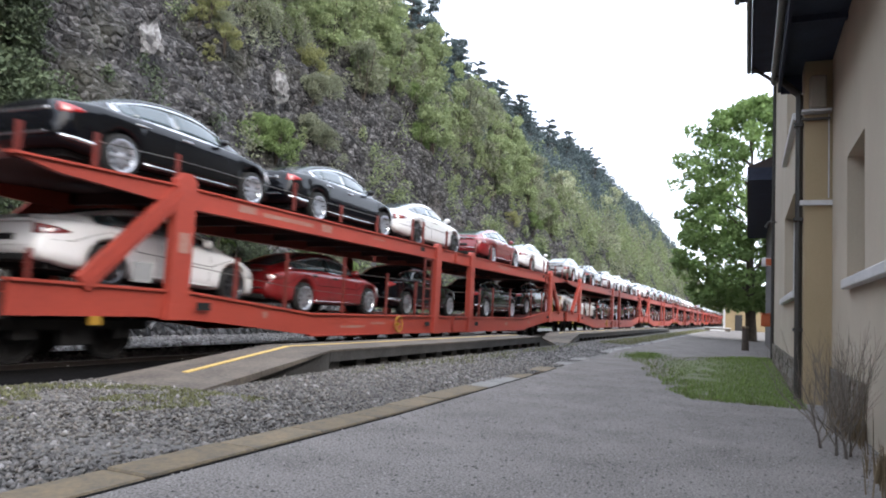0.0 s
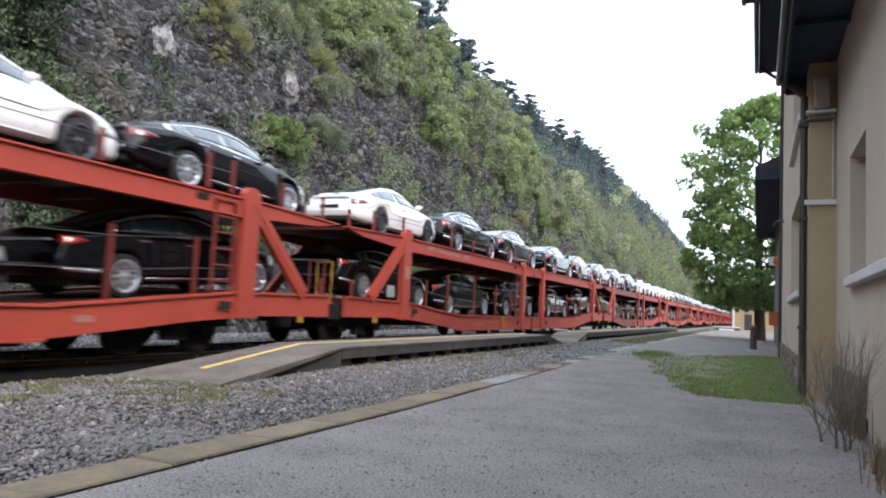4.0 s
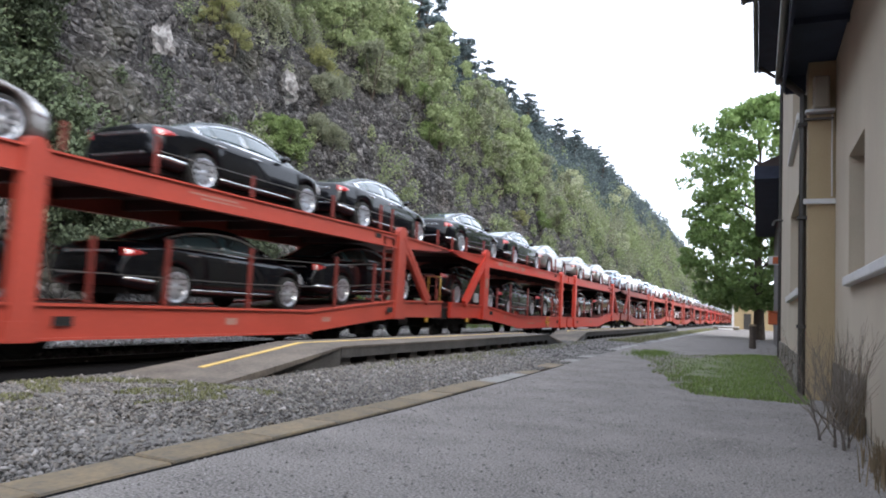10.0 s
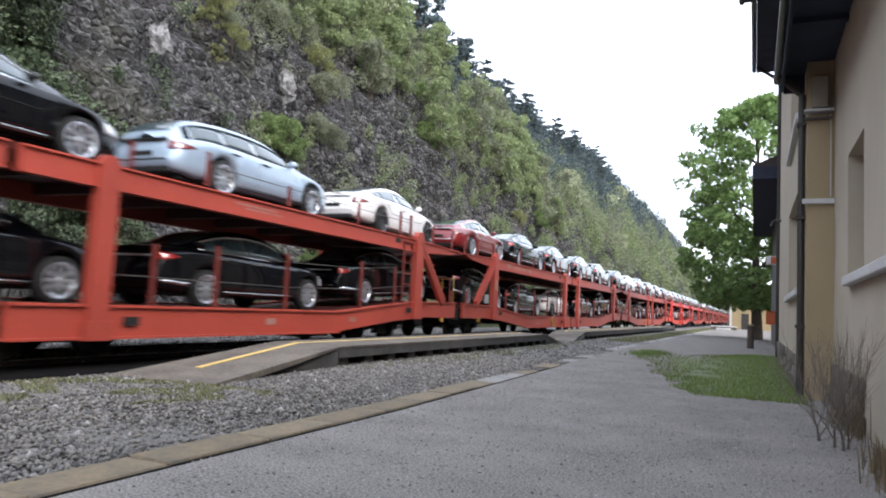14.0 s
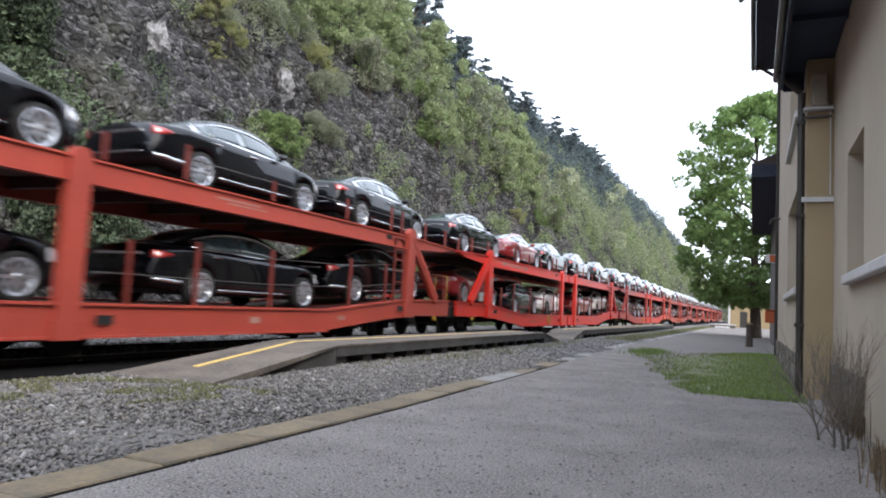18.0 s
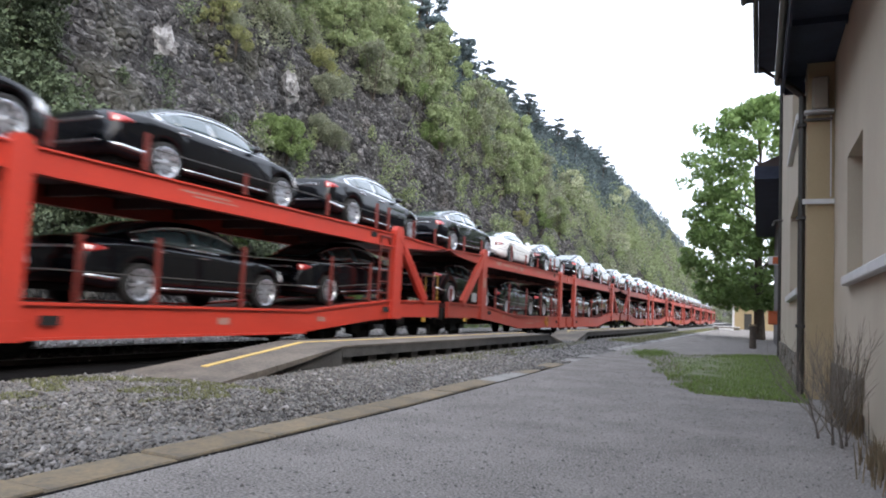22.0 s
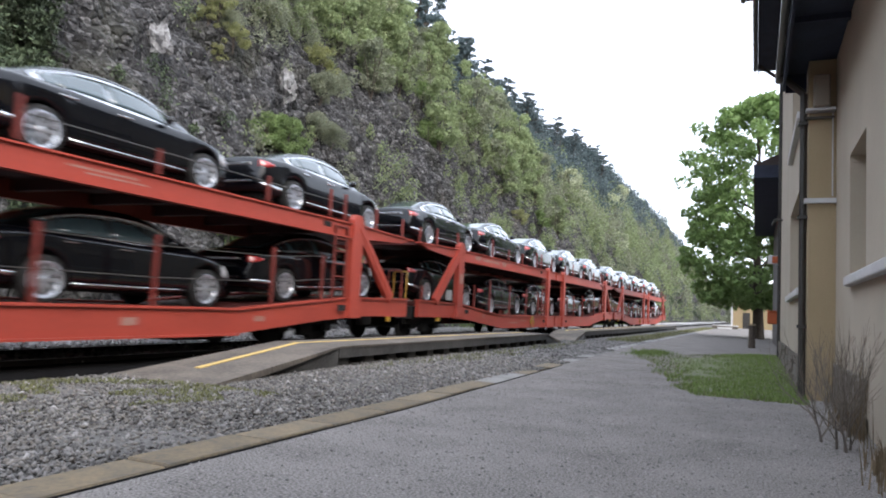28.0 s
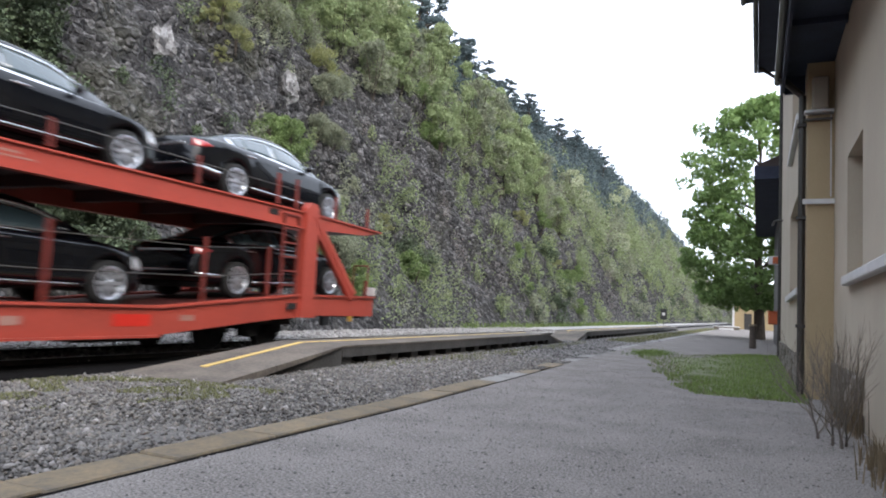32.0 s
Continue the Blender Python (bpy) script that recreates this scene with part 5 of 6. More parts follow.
def build_car(name, p, paint, label, chrome, alloy):
    c = empty(name, label=label, category="car", group="new cars on the train")
    y0, y1 = p["rear"], p["front"]
    ys = sorted({*np.linspace(y0, y0 + .3, 8).round(3), *np.linspace(y0 + .3, y1 - .4, 30).round(3), *np.linspace(y1 - .4, y1, 9).round(3), *[round(yw + (p["wheel"] + .05) * k, 3) for yw in (0, p["wb"]) for k in (-1.01, -.97, -.85, -.6, -.3, 0, .3, .6, .85, .97, 1.01)]})
    skin("body", *loft([body_section(p, y) for y in ys], ys), paint, c)
    cy = np.linspace(p["roof"][0][0], p["roof"][-1][0], 34)
    skin("cabin", *loft([cabin_section(p, y) for y in cy], cy), paint, c)
    boxed("underbody", (-.70, .70, y0 + .25, y1 - .3, .2, .62), M_GAP, c)

    def side(sg):
        return lambda y, t: (lambda q: (sg * q[0], y, q[1]))(along(cabin_section(p, y)[:8], t))

    def lid(y, u):
        s = cabin_section(p, y)[7:][::-1]
        q = along(s, min(abs(u), 1.0))
        return (math.copysign(q[0], u), y, q[1])

    def flank(sg):
        return lambda y, t: (lambda q: (sg * q[0], y, q[1]))(along(body_section(p, y)[1:9], t))
    u9 = np.linspace(-.93, .93, 9)
    patch("windshield", lid, np.linspace(*p["screen"], 8), u9, M_SCREEN, c, "grey windshield glass")
    patch("rear_window", lid, np.linspace(*p["rearglass"], 8), u9, M_TINT, c, "dark rear window")
    for sg in (1, -1):
        for i, (a, b) in enumerate(p["windows"]):
            if sg < 0:
                continue
            patch("side_window", side(sg), np.linspace(a, b, 8), np.linspace(.11, .81, 5), M_TINT, c)
    a, b = p["windows"][0][0] - .12, p["windows"][2][1] + .12
    patch("window_trim", side(1), np.linspace(a, b, 16), (.80, .875), chrome, c, "bright window surround", .010, .014)
    patch("belt_trim", side(1), np.linspace(a, b, 12), (.0, .115), chrome, c, "bright belt line", .010, .014)
    patch("rear_trim", side(1), (a - .03, a + .08), np.linspace(.1, .875, 4), chrome, c, "bright end of the window surround", .010, .014)
    for sg in (1,):
        bm = bmesh.new()
        my = p["mirror"]
        zb = soft(p["sh"], my)
        r = bmesh.ops.create_uvsphere(bm, u_segments=10, v_segments=7, radius=1.0)
        for v in r["verts"]:
            v.co = Vector((sg * (.97 + .11 * v.co.x), my + .075 * v.co.y, zb + .09 + .075 * v.co.z))
        box(bm, sg * .86 if sg > 0 else -.98, sg * .98 if sg > 0 else -.86, my - .02, my + .03, zb + .02, zb + .06)
        part("mirror", bm, paint, c, "", smooth=True)
    for y in p["handles"]:
        zh = soft(p["sh"], y) - .11
        bm = bmesh.new()
        x = soft(p["w"], y)
        box(bm, x * .96, x + .022, y - .11, y + .11, zh - .014, zh + .014, .008)
        part("door_handle", bm, chrome, c)
    for y in p["seams"][:2]:
        patch("door_gap", flank(1), (y - .005, y + .005), np.linspace(.10, .93, 7), M_GAP, c, "", .0015, .004)
    patch("sill_strip", flank(1), np.linspace(.46, p["wb"] - .46, 8), (.075, .15), chrome, c, "bright strip along the sill", .010, .014)
    if chrome is M_CHROME and name == "saloon_car":
        patch("bumper_trim", flank(1), np.linspace(y0 + .06, -.44, 7), (.20, .28), chrome, c, "bright strip on the bumper side", .010, .014)
    if name == "coupe_saloon_car":
        patch("protective_strip", flank(1), np.linspace(y0 + .2, p["wb"] + .5, 16), (.56, .575), M_GAP, c, "thin dark protective strip", .006, .010)
    t0, t1, za, zb = p["tail"]
    h0, h1, ha, hb = p["head"]
    tail_mat = M_TAIL if name == "saloon_car" else M_TAIL_DARK

    def by_height(sg, y, z):
        s = body_section(p, y)[1:9]
        return (sg * float(np.interp(z, [q[1] for q in s], [q[0] for q in s])), y, z)
    for sg in (1, -1):
        patch("tail_lamp", lambda y, t: by_height(sg, y, za + (zb - za) * (.45 * ((y - t0) / (t1 - t0)) ** 1.5 + (1 - .85 * ((y - t0) / (t1 - t0)) ** 1.5) * t)), np.linspace(t0 + .012, t1, 8), np.linspace(0, 1, 5), tail_mat, c, "red tail lamp", .005, .015)
        if sg > 0:
            patch("head_lamp", lambda y, t: by_height(sg, y, ha + (hb - ha) * t + .10 * (h1 - y)), np.linspace(h0, h1, 7), np.linspace(0, 1, 4), M_HEAD, c, "clear head lamp", .008, .02)
    bm = bmesh.new()
    box(bm, -.62, .62, y0 - .012, y0 + .06, .50, .53, .006)
    part("bumper_strip", bm, chrome, c)
    if name != "saloon_car":
        boxed("plate_recess", (-.30, .30, y0 - .004, y0 + .2, .56, .68), M_GAP, c, "dark recess for the number plate", .02)
        boxed("diffuser", (-.62, .62, y0 + .01, y0 + .25, .27, .40), M_GAP, c, "dark lower bumper", .03)
    boxed("trunk_strip", (-.55, .55, y0 + .02, y0 + .09, .86, .905), chrome, c, bevel=.006)
    wh = build_wheel(p["wheel"], alloy, c)
    for i, (sg, y) in enumerate(((1, 0), (1, p["wb"]), (-1, 0), (-1, p["wb"]))):
        o, kids = (wh, wh.children) if i == 0 else (new("wheel", wh.data), [])
        if i:
            o.parent = c
            k = new("rim", wh.children[0].data)
            k.parent = o
        o.matrix_basis = pose(sg * .83, y, p["wheel"], 0, 0, 0 if sg > 0 else 180)
    return c


# ---- the wagons ----
PITCH = 29.57  # wagon length over couplings
# seconds, metres run since the start
RUN = ((0, 0), (1, 12.55), (2, 25.36), (3, 38.38), (4, 51.55), (5, 64.88), (6, 78.49), (7, 92.24), (8, 106.11), (9, 120.11), (10, 134.24), (11, 148.48), (12, 162.94), (13, 177.52), (14, 192.19), (15, 206.96), (16, 221.84),
       (17, 236.78), (18, 251.75), (19, 266.76), (20, 281.79), (21, 296.84), (22, 311.91), (23, 326.98), (24, 342.14), (25, 357.31), (26, 372.37), (27, 387.44), (28, 402.54), (29, 417.73), (30, 433.09), (31, 448.32), (32, 463.64))
START = 5.76 - PITCH
WHALF = 1.5
TOP, LOW = 2.85, 0.83
AXLES = (0.95, 2.55, 10.9, 12.4, 15.3, 16.8, 24.5, 26.1)
MID = PITCH / 2 - 0.1
RAILZ, WR = 0.03, 0.41


def low_z(s):
    """Height of the lower deck along the wagon."""
    s = min(s, PITCH - s)
    return float(np.interp(s, (0.35, 3.4, 7.0), (1.14, 1.10, LOW - 0.03)))


def up_z(s):
    s = min(s, PITCH - s)
    return float(np.interp(s, (0.2, 3.0), (2.76, TOP + 0.02)))


def lattice(bm, x0, x1, ys, zs):
    """A ladder in the plane of x: two stiles, and rungs between every second pair of heights."""
    rows = [[[bm.verts.new((x, y, z)) for y in ys] for z in zs] for x in (x0, x1)]
    solid = {(i, j) for j in range(len(zs) - 1) for i in (0, 1, 2) if i != 1 or j % 2}
    for i, j in solid:
        q = [(j, i), (j, i + 1), (j + 1, i + 1), (j + 1, i)]
        bm.faces.new([rows[1][r][c] for r, c in q]), bm.faces.new([rows[0][r][c] for r, c in q[::-1]])
        for (di, dj), (p, r) in (((0, -1), (q[0], q[1])), ((1, 0), (q[1], q[2])), ((0, 1), (q[2], q[3])), ((-1, 0), (q[3], q[0]))):
            if (i + di, j + dj) not in solid:
                bm.faces.new([rows[0][p[0]][p[1]], rows[0][r[0]][r[1]], rows[1][r[0]][r[1]], rows[1][p[0]][p[1]]])
    bmesh.ops.recalc_face_normals(bm, faces=bm.faces)
    return bm


def ring_x(bm, x, y, z, R, r, seg=20, sides=6):
    """A round hoop in the plane of x."""
    grid = [[bm.verts.new((x + r * math.cos(b), y + (R + r * math.sin(b)) * math.cos(a), z + (R + r * math.sin(b)) * math.sin(a))) for b in (2 * math.pi * q / sides for q in range(sides))] for a in (2 * math.pi * k / seg for k in range(seg))]
    for k in range(seg):
        for q in range(sides):
            bm.faces.new((grid[k][q], grid[k][(q + 1) % sides], grid[(k + 1) % seg][(q + 1) % sides], grid[(k + 1) % seg][q]))
    bmesh.ops.recalc_face_normals(bm, faces=bm.faces)
    return bm


def build_wagon(red):
    w = empty("car_transporter_wagon", label="red double-deck car transporter wagon with diagonal end braces", category="rail wagon", group="wagons of the car train")
    for side in (1, -1):
        xa, xb = side * (WHALF - 0.10), side * WHALF
        for half in (0, 1):
            f = (lambda y: y) if half == 0 else (lambda y: PITCH - y)
            bm = bmesh.new()
            prism(bm, [(f(y), z) for y, z in ((0.35, 0.72), (0.35, 1.16), (3.4, 1.11), (7.0, LOW - 0.03), (MID, LOW - 0.03), (MID, 0.38), (7.0, 0.38), (4.2, 0.63), (2.6, 0.72))], xa, xb)
            prism(bm, [(f(y), z) for y, z in ((0.33, 1.16), (0.33, 1.20), (3.4, 1.15), (7.0, LOW + 0.01), (MID, LOW + 0.01), (MID, LOW - 0.03), (7.0, LOW - 0.03), (3.4, 1.11))], xa - side * 0.03, xb + side * 0.05)
            prism(bm, [(f(y), z) for y, z in ((7.0, 0.345), (7.0, 0.38), (MID, 0.38), (MID, 0.345))], xa - side * 0.03, xb + side * 0.05)
            part("lower_girder", bm, red, w)
            bm = bmesh.new()
            prism(bm, [(f(y), z) for y, z in ((0.2, 2.75), (3.0, TOP - 0.03), (MID, TOP - 0.03), (MID, 2.52), (3.0, 2.52), (0.9, 2.63))], xa, xb)
            prism(bm, [(f(y), z) for y, z in ((0.2, 2.75), (0.2, 2.785), (3.0, TOP), (MID, TOP), (MID, TOP - 0.03), (3.0, TOP - 0.03))], xa - side * 0.03, xb + side * 0.045)
            prism(bm, [(f(y), z) for y, z in ((3.0, 2.49), (3.0, 2.52), (MID, 2.52), (MID, 2.49))], xa - side * 0.03, xb + side * 0.045)
            part("upper_girder", bm, red, w)
    for half in (0, 1):
        f = (lambda y: y) if half == 0 else (lambda y: PITCH - y)
        ribs = []
        for i in range(8):
            y = 13.9 - i * 1.5
            ribs += [(y + .05, TOP - .04), (y + .05, TOP - .24), (y - .05, TOP - .24), (y - .05, TOP - .04)]
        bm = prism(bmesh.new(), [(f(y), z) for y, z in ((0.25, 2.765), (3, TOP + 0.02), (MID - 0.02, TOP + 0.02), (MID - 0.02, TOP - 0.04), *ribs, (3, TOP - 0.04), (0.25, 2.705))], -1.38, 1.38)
        part("upper_deck", bm, M_DARKRED, w, "underside and deck plates in red darkened for shade")
        bm = bmesh.new()
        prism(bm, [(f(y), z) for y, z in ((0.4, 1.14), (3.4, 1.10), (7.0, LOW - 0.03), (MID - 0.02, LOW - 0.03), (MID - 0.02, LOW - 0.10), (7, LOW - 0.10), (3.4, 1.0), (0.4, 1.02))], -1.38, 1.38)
        part("lower_deck", bm, M_DARKRED, w, "deck plates in red darkened for shade")
        part("floor_trough", prism(bmesh.new(), [(f(y), z) for y, z in ((7.2, 0.56), (7.2, LOW - 0.105), (MID - 0.1, LOW - 0.105), (MID - 0.1, 0.56))], -0.5, 0.5), M_UNDER, w)
    for side in (1, -1):
        x = side * (WHALF + 0.03)
        for s, d in ((3.15, -1), (PITCH - 3.15, 1)):
            bm = bmesh.new()
            prism(bm, [(s - 0.21, 0.70), (s + 0.21, 0.70), (s + 0.21, 2.93), (s + 0.1, 3.05), (s - 0.1, 3.05), (s - 0.21, 2.93)], x - 0.11, x + 0.05)
            prism(bm, [(s - 0.25, 0.68), (s + 0.25, 0.68), (s + 0.25, 0.92), (s - 0.25, 0.92)], x - 0.1, x + 0.07)
            part("end_post", bm, red, w)
            bm = bmesh.new()
            beam(bm, (x - side * 0.02, s + d * 0.10, 2.72), (x - side * 0.02, s + d * 1.78, 1.17), 0.12, 0.27)
            beam(bm, (x + side * 0.045, s + d * 0.02, 2.77), (x + side * 0.045, s + d * 1.72, 1.20), 0.03, 0.03)
            part("brace", bm, red, w)
            if side > 0:
                boxed("slot", (x + 0.052, x + 0.056, s - d * 0.72, s - d * 0.40, 0.84, 0.97), M_GAP, w)
        for s in (13.39, PITCH - 13.39):
            bm = bmesh.new()
            prism(bm, [(s - 0.17, 0.33), (s + 0.17, 0.33), (s + 0.17, 2.80), (s + 0.12, 2.93), (s + 0.05, 2.97), (s - 0.05, 2.97), (s - 0.12, 2.93), (s - 0.17, 2.80)], x - 0.11, x + 0.05)
            prism(bm, [(s - 0.22, 0.33), (s + 0.22, 0.33), (s + 0.22, 0.60), (s - 0.22, 0.60)], x - 0.1, x + 0.065)
            part("middle_post", bm, red, w)
            if side > 0:
                boxed("slot", (x + 0.022, x + 0.026, s + (0.45 if s > 15 else -0.75), s + (0.75 if s > 15 else -0.45), 0.54, 0.67), M_GAP, w)
    for y in (12.2, PITCH - 4.5):
        boxed("slot", (WHALF + .001, WHALF + .005, y, y + .3, TOP - .2, TOP - .08), M_GAP, w)
    # ladders, stanchions and wires on the near side
    for s, zb in ((12.75, LOW), (PITCH - 3.8, 1.10)):
        part("ladder", lattice(bmesh.new(), WHALF + 0.005, WHALF + 0.045, (s - 0.265, s - 0.215, s + 0.215, s + 0.265), [zb] + [h for i in range(6) for h in (zb + 0.2 + i * 0.28, zb + 0.232 + i * 0.28)] + [2.52]), M_STANCHION, w, "red steel ladder")
    up = [(.3, .42), (1.45, .5), (3.0, .48), (6.2, .6), (8.0, .42), (9.7, .42), (11.7, .6), (12.4, .62), (14.1, .55), (16.6, .42), (18.2, .6), (20.5, .42), (23.2, .5), (25.35, .62), (25.95, .6), (27.4, .5), (28.8, .5)]
    for s, h in up:
        boxed("stanchion", (WHALF - 0.06, WHALF - 0.01, s - 0.03, s + 0.03, up_z(s) + 0.02, up_z(s) + h), M_STANCHION, w)
    lo = [(0.6, .45), (4.6, .8), (6.1, 1.15), (8.3, 1.15), (10.4, 1.1), (12.1, 1.0), (17.2, 1.0), (18.6, 1.1), (20.6, 1.15), (23.5, 1.15), (25.2, 1.0), (28.9, .42)]
    for s, h in lo:
        boxed("stanchion", (WHALF - 0.06, WHALF - 0.01, s - 0.03, s + 0.03, low_z(s) + 0.02, low_z(s) + h), M_STANCHION, w)
    for pts in ([(s, low_z(s) + .48) for s in (3.3, 6.1, 8.3, 10.4, 12.1, 13.4)], [(s, low_z(s) + .48) for s in (16.6, 18.6, 20.6, 23.5, 25.2, 26.7)], [(s, low_z(s) + .98) for s in (6.1, 8.3, 10.4, 12.1)], [(s, low_z(s) + .98) for s in (18.6, 20.6, 23.5, 25.2)], [(s, up_z(s) + .38) for s in (1.45, 3.0, 6.2, 8.0, 9.7, 11.7, 12.4)], [(s, up_z(s) + .38) for s in (18.2, 20.5, 23.2, 25.35, 25.95)]):
        bm = bmesh.new()
        for (a, za), (b, zb) in zip(pts, pts[1:]):
            rod(bm, (WHALF - 0.035, a, za), (WHALF - 0.035, b, zb), 0.008, 5)
        part("wire_rope", bm, M_GUTTER, w, "thin steel wire rope")
    # loops at the ends where the staff climb between the wagons
    for s in (0.15, PITCH - 0.15):
        bm = bmesh.new()
        for a, b in (((1.2, s, 1.0), (1.2, s, 1.95)), ((1.2, s, 1.95), (0.8, s, 1.95)), ((0.8, s, 1.95), (0.8, s, 1.0))):
            rod(bm, a, b, 0.018, 6)
        part("hand_rail", bm, M_HANDWHEEL if s < 1 else M_STANCHION, w, "painted steel hand rail loop")
    # handbrake wheel, plates, markings
    bm = bmesh.new()
    ring_x(bm, WHALF + .11, 10.9, .60, .20, .02)
    for k in range(3):
        a = 2 * math.pi * k / 3
        rod(bm, (WHALF + .09, 10.9, .60), (WHALF + .11, 10.9 + .2 * math.cos(a), .60 + .2 * math.sin(a)), .012, 5)
    rod(bm, (WHALF, 10.9, .60), (WHALF + .12, 10.9, .60), .03, 8)
    part("handbrake_wheel", bm, M_HANDWHEEL, w, "yellow handbrake wheel")
    boxed("post_plate", (WHALF + .082, WHALF + .088, 3.03, 3.27, 1.75, 2.08), M_MARK, w, "white notice plate")
    boxed("label_frame", (WHALF - .02, WHALF + .01, 2.25, 2.62, 1.24, 1.54), M_PLATE, w, "grey label frame")
    boxed("grip", (WHALF + .0, WHALF + .06, 1.55, 1.72, .60, .72), M_HANDWHEEL, w, "yellow grip")
    boxed("grip", (WHALF + .0, WHALF + .06, 28.1, 28.22, .60, .72), M_HANDWHEEL, w, "yellow grip")
    for y0, y1, z0, z1, xo in ((4.5, 5.0, 2.63, 2.76, 0), (5.2, 6.9, 2.63, 2.71, 0), (7.2, 7.6, 2.60, 2.75, 0), (9.5, 10.1, 2.68, 2.71, 0), (18.9, 20.1, 2.70, 2.73, 0), (19.2, 20.3, 2.64, 2.665, 0)):
        boxed("marking", (WHALF + .001, WHALF + .004, y0, y1, z0, z1), M_MARK, w, "faded white lettering bar")
    for y0, y1, z0, z1 in ((5.4, 5.52, .72, .84), (8.2, 9.3, .52, .57), (9.6, 10.3, .60, .64), (20.0, 20.3, .54, .66), (23.0, 23.3, .60, .70)):
        boxed("marking", (WHALF + .001, WHALF + .004, y0, y1, z0, z1), M_MARK, w, "faded white lettering bar")
    # running gear
    for i in range(0, 8, 2):
        a, b = AXLES[i], AXLES[i + 1]
        fr = bmesh.new()
        for sx in (-1, 1):
            box(fr, sx * 1.0 - .06, sx * 1.0 + .06, a - .5, b + .5, .50, .66, .02)
            for y in (a, b):
                box(fr, sx * 1.0 - .08, sx * 1.0 + .08, y - .16, y + .16, .36, .66, .02)
            box(fr, sx * 1.0 - .09, sx * 1.0 + .09, (a + b) / 2 - .25, (a + b) / 2 + .25, .28, .64, .02)
        box(fr, -1.0, 1.0, (a + b) / 2 - .2, (a + b) / 2 + .2, .44, .69)
        part("bogie_frame", fr, M_UNDER, w, "dark steel bogie frame")
    ws = None
    for y in AXLES:
        if ws is None:
            bm = bmesh.new()
            for sg in (-1, 1):
                lathe_x(bm, [(sg * .69, .0005), (sg * .69, .12), (sg * .71, WR + .03), (sg * .735, WR + .03), (sg * .745, WR), (sg * .82, WR - .005), (sg * .82, WR - .06), (sg * .78, WR - .08), (sg * .78, .13), (sg * .84, .10), (sg * .84, .0005)], 24)
                for k in range(2):
                    box(bm, sg * .785 - .01, sg * .785 + .01, -.05, .05, .16 + k * -.42, .26 + k * -.42)
            rod(bm, (-.9, 0, 0), (.9, 0, 0), .08, 8)
            bmesh.ops.recalc_face_normals(bm, faces=bm.faces)
            ws = part("wheelset", bm, M_UNDER, w, "dark steel wheelset")
            o = ws
        else:
            o = new("wheelset", ws.data)
            o.parent = w
        o.matrix_basis = pose(0, y, RAILZ + WR)
    for y0, y1 in ((9.2, 9.9), (21.2, 22.4)):
        boxed("equipment_box", (.7, 1.35, y0, y1, .28, .42), M_UNDER, w, "dark brake equipment box", .02)
    for y in (0.0, PITCH):
        d = 1 if y == 0 else -1
        bm = bmesh.new()
        box(bm, -1.3, 1.3, min(y + d * .36, y + d * .6), max(y + d * .36, y + d * .6), .66, 1.0)
        box(bm, -.12, .12, min(y, y + d * .5), max(y, y + d * .5), .85, 0.98)
        box(bm, -.06, .06, min(y, y + d * .3), max(y, y + d * .3), .42, .86)
        part("coupling", bm, M_UNDER, w, "black headstock and coupling")
        for sx in (-.875, .875):
            bm = bmesh.new()
            rod(bm, (sx, y + d * .45, 1.0), (sx, y + d * .1, 1.0), .09, 10)
            rod(bm, (sx, y + d * .12, 1.0), (sx, y + d * .05, 1.0), .21, 14)
            part("buffer", bm, M_UNDER, w, "black round buffer")
    return w


M_STANCHION = mat("dull_red_stanchion", (0.17, 0.022, 0.014), 0.6, col2=(0.10, 0.015, 0.01), scale=3, grain=20, bump=0.1)
M_HANDWHEEL = mat("yellow_handbrake_paint", (0.40, 0.22, 0.025), 0.6, scale=4, grain=30, bump=0.1)
M_MARK = mat("faded_white_lettering", (0.33, 0.20, 0.165), 0.7, col2=(0.30, 0.09, 0.065), scale=5, grain=16, bump=0, mid=0.46)
M_MIDRED = mat("bright_red_wagon_paint", (0.45, 0.040, 0.022), 0.45, col2=(0.34, 0.03, 0.018), scale=0.8, grain=14, bump=0.06, mid=0.42)
M_NEWRED = mat("fresh_red_wagon_paint", (0.55, 0.024, 0.013), 0.4, col2=(0.46, 0.02, 0.012), scale=0.8, grain=14, bump=0.05, mid=0.42)

KINDS = {
    "K": build_car("saloon_car", SALOON, M_BLACK, "new black saloon car with chrome trim on the deck", M_CHROME, M_ALLOY),
    "w": build_car("coupe_saloon_car", COUPE, M_WHITE, "new white four-door coupe with smoked tail lamps on the deck", M_WHITE, M_DARKALLOY),
    "r": build_car("coupe_saloon_car", COUPE, M_MAROON, "new dark red four-door coupe on the deck", M_CHROME, M_ALLOY),
    "g": build_car("coupe_saloon_car", COUPE, M_TAUPE, "new taupe grey metallic four-door coupe on the deck", M_CHROME, M_ALLOY),
    "s": build_car("estate_car", ESTATE, M_SILVER, "new pale blue-silver estate car on the deck", M_GAP, M_ALLOY),
    "k": build_car("coupe_saloon_car", COUPE, M_BLACK, "new black four-door coupe on the deck", M_CHROME, M_ALLOY),
}
wagon = build_wagon(M_RED)
bright = build_wagon(M_MIDRED)
fresh = build_wagon(M_NEWRED)
MODELS = {0: wagon, 6: bright, 10: fresh}
moving, spinning = [], []


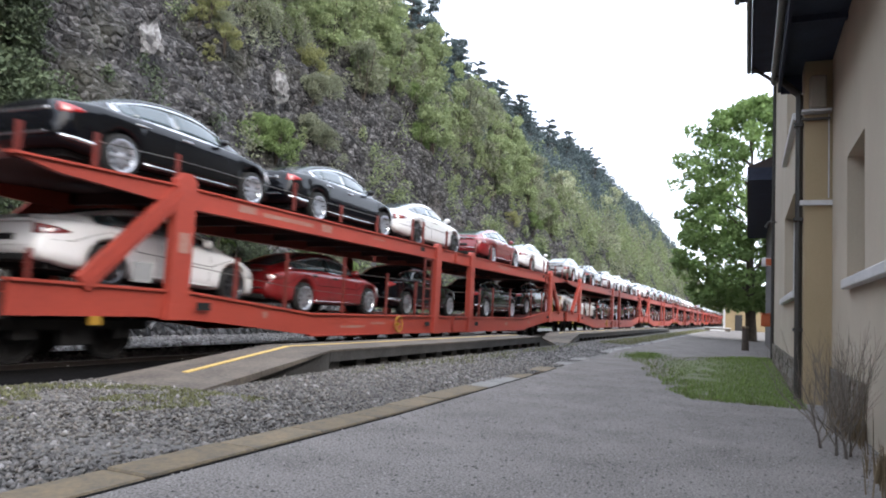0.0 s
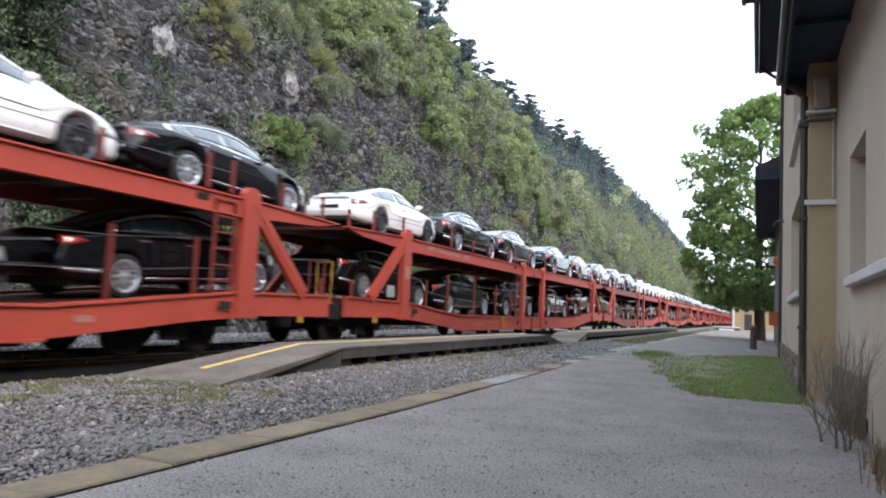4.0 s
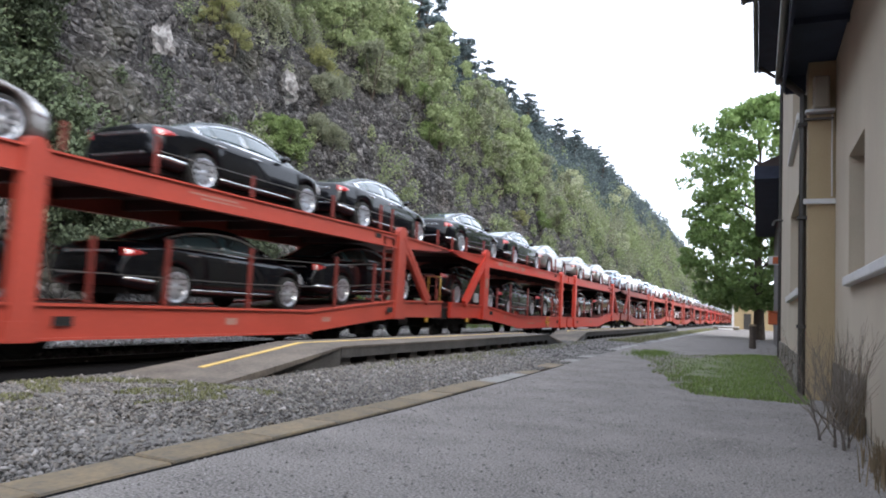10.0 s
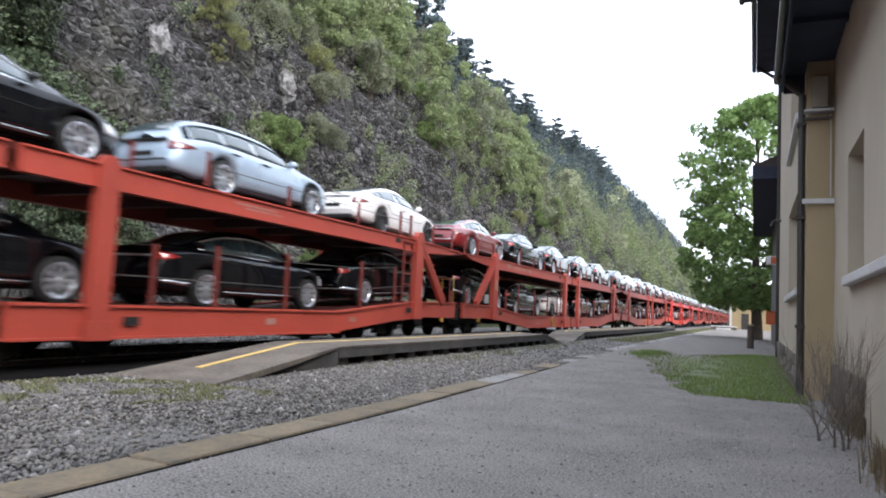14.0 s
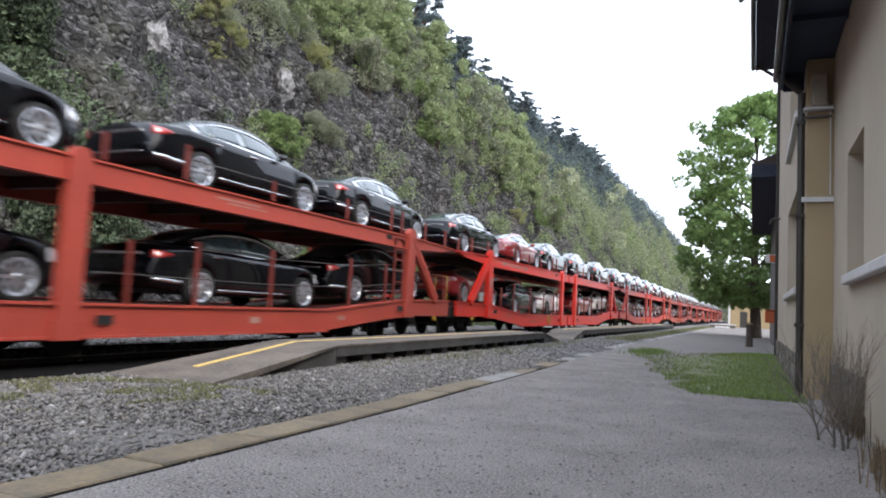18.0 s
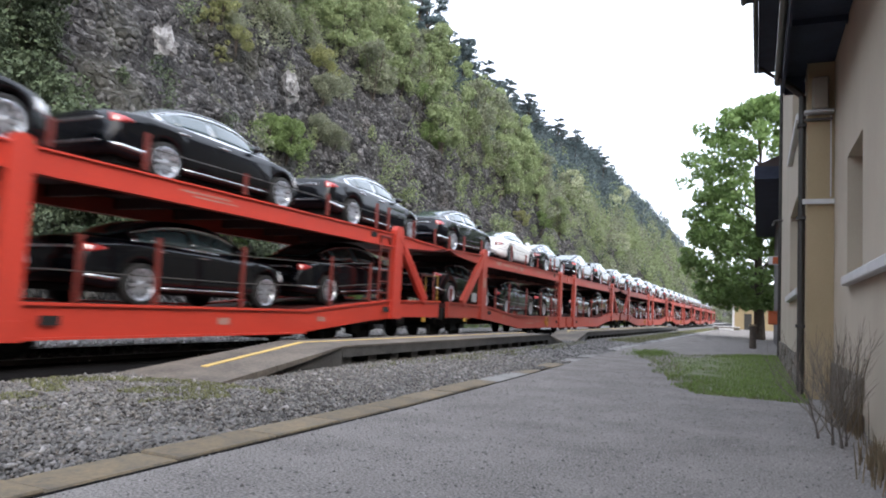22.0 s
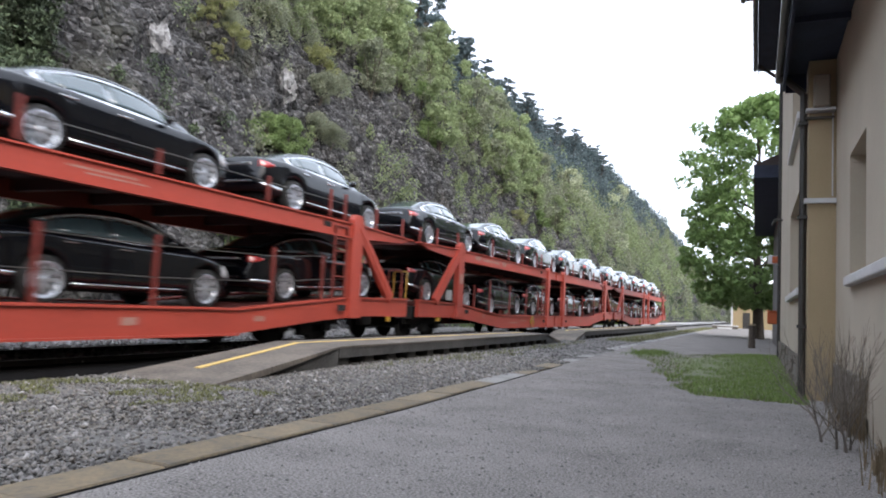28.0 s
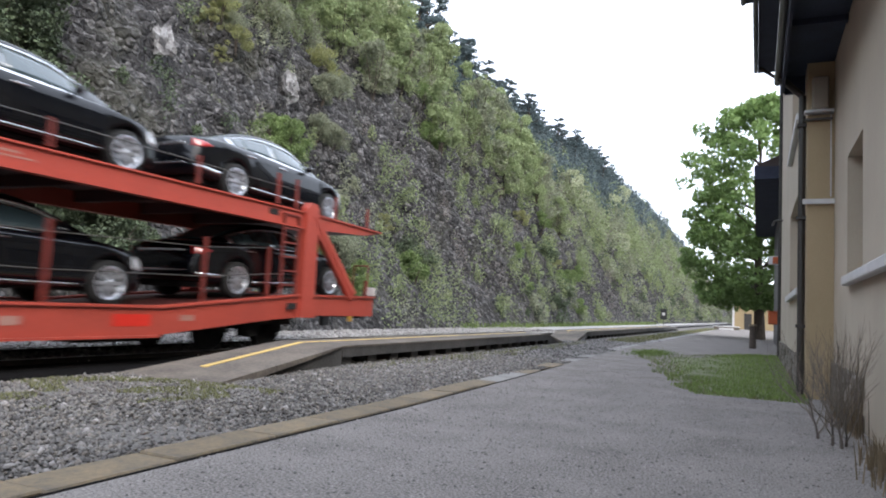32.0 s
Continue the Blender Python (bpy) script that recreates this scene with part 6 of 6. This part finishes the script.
def load_wagon(k, upper, upper_at, lower, lower_at):
    """Wagon k of the train with its cars: kinds from the leading end and the metres from there to their rear axles."""
    wg = MODELS[k] if k in MODELS else copy_thing(bright if k == 11 else wagon, Matrix())
    moving.append((wg, k, 0.0, 0.0, 0.0))
    if k == 16:
        # the tail of the train: lamp board and a freshly painted patch
        boxed("tail_board", (WHALF - .22, WHALF + .02, PITCH - .30, PITCH - .27, 1.22, 1.42), M_SILL, wg, "white tail board")
        boxed("paint_patch", (WHALF + .001, WHALF + .005, 21.7, 22.4, .52, .70), M_NEWRED, wg, "freshly painted bright red patch")
    spinning.extend((o, k, o.location.y) for o in wg.children if o.name.startswith("wheelset"))
    for kinds, places, zf in ((upper, upper_at, up_z), (lower, lower_at, low_z)):
        for kind, s in zip(kinds, places):
            wb = 3.165 if kind == "K" else 2.874
            za, zb = zf(s), zf(s + wb)
            moving.append((copy_thing(KINDS[kind], Matrix()), k, s, za, math.degrees(math.atan2(zb - za, wb))))


load_wagon(0, "KKKKK", (1.9, 7.5, 13.2, 19.1, 24.65), "KKKKK", (2.02, 7.5, 13.15, 19.12, 24.65))
load_wagon(1, "KKwrw", (2.37, 7.89, 13.18, 19.9, 25.3), "wrKKK", (2.29, 7.58, 12.68, 19.4, 24.65))
load_wagon(2, "gkwwk", (3.98, 9.5, 15.4, 20.4, 25.42), "wwKKK", (2.24, 7.43, 12.8, 18.54, 24.3))
load_wagon(3, "wKKKK", (2.8, 8.0, 13.32, 20.1, 25.42), "KKKKK", (2.02, 7.5, 13.09, 19.2, 24.7))
load_wagon(4, "KKKww", (1.63, 7.25, 13.09, 20.05, 25.3), "KKKKK", (1.55, 7.03, 12.4, 19.25, 24.65))
load_wagon(5, "wwgKK", (2.56, 8.2, 13.22, 19.8, 25.4), "KKKKK", (2.04, 7.45, 12.77, 19.35, 24.65))
load_wagon(6, "KKggg", (2.27, 7.98, 13.2, 19.8, 25.4), "KKKKK", (2.07, 7.5, 12.78, 19.75, 25.2))
load_wagon(7, "swksw", (2.71, 8.12, 13.27, 19.2, 25.32), "KKKKK", (2.15, 7.58, 12.86, 18.98, 24.64))
load_wagon(8, "rKKKK", (2.3, 7.7, 13.2, 19.1, 24.59), "KKwKK", (2.02, 7.5, 13.3, 19.1, 24.6))
load_wagon(9, "KwKKK", (2.06, 7.56, 12.8, 19.1, 24.75), "KKKKK", (1.94, 7.42, 12.7, 19.3, 24.65))
load_wagon(10, "KrKKK", (2.1, 8.0, 13.05, 18.8, 25.2), "rkwrw", (2.28, 7.9, 13.0, 19.65, 24.9))
load_wagon(11, "KKKKK", (2.23, 7.86, 13.16, 19.1, 25.1), "KKKKK", (1.75, 7.8, 13.06, 18.8, 24.3))
load_wagon(12, "KwkKK", (1.79, 7.68, 12.85, 19.7, 25.5), "KKKKK", (1.76, 7.45, 12.74, 19.2, 24.6))
load_wagon(13, "KKKKK", (1.94, 7.5, 12.97, 18.85, 24.8), "KKKKK", (2.07, 7.67, 13.02, 19.2, 24.65))
load_wagon(14, "KKKKK", (1.9, 7.5, 13.2, 18.9, 24.75), "KKKKK", (2.02, 7.5, 13.12, 19.15, 24.65))
load_wagon(15, "KKKKK", (1.99, 7.55, 13.2, 19.1, 24.65), "KKKKK", (1.99, 7.7, 13.15, 19.1, 24.65))
load_wagon(16, "KKKKK", (1.86, 7.4, 13.3, 19.02, 24.75), "KKKKK", (1.83, 7.5, 13.1, 18.92, 25.0))
for c in KINDS.values():
    for o in (*c.children_recursive, c):
        bpy.data.objects.remove(o)


def run_at(t):
    return float(np.interp(t, [r[0] for r in RUN], [r[1] for r in RUN]))


def motions():
    for ob, k, s, z, rx in moving:
        walk(ob, [(t, pose(XT, START + k * PITCH + s - run, z, rx)) for t, run in RUN])
    for ob, k, s in spinning:
        base = START + k * PITCH + s
        near = [i / FPS for i in range(32 * FPS + 1) if 1.0 < base - run_at(i / FPS) < 26.0]
        near = [0.0] + [t for t in near if 0 < t < 32] + [32.0]
        rows, turn, last = [], 0.0, None
        for t in near:
            if last is not None and t - last < 0.05:
                turn += math.degrees((run_at(t) - run_at(last)) / WR)
            last = t
            rows.append((t, pose(0, s, RAILZ + WR, turn)))
        walk(ob, rows)
motions()
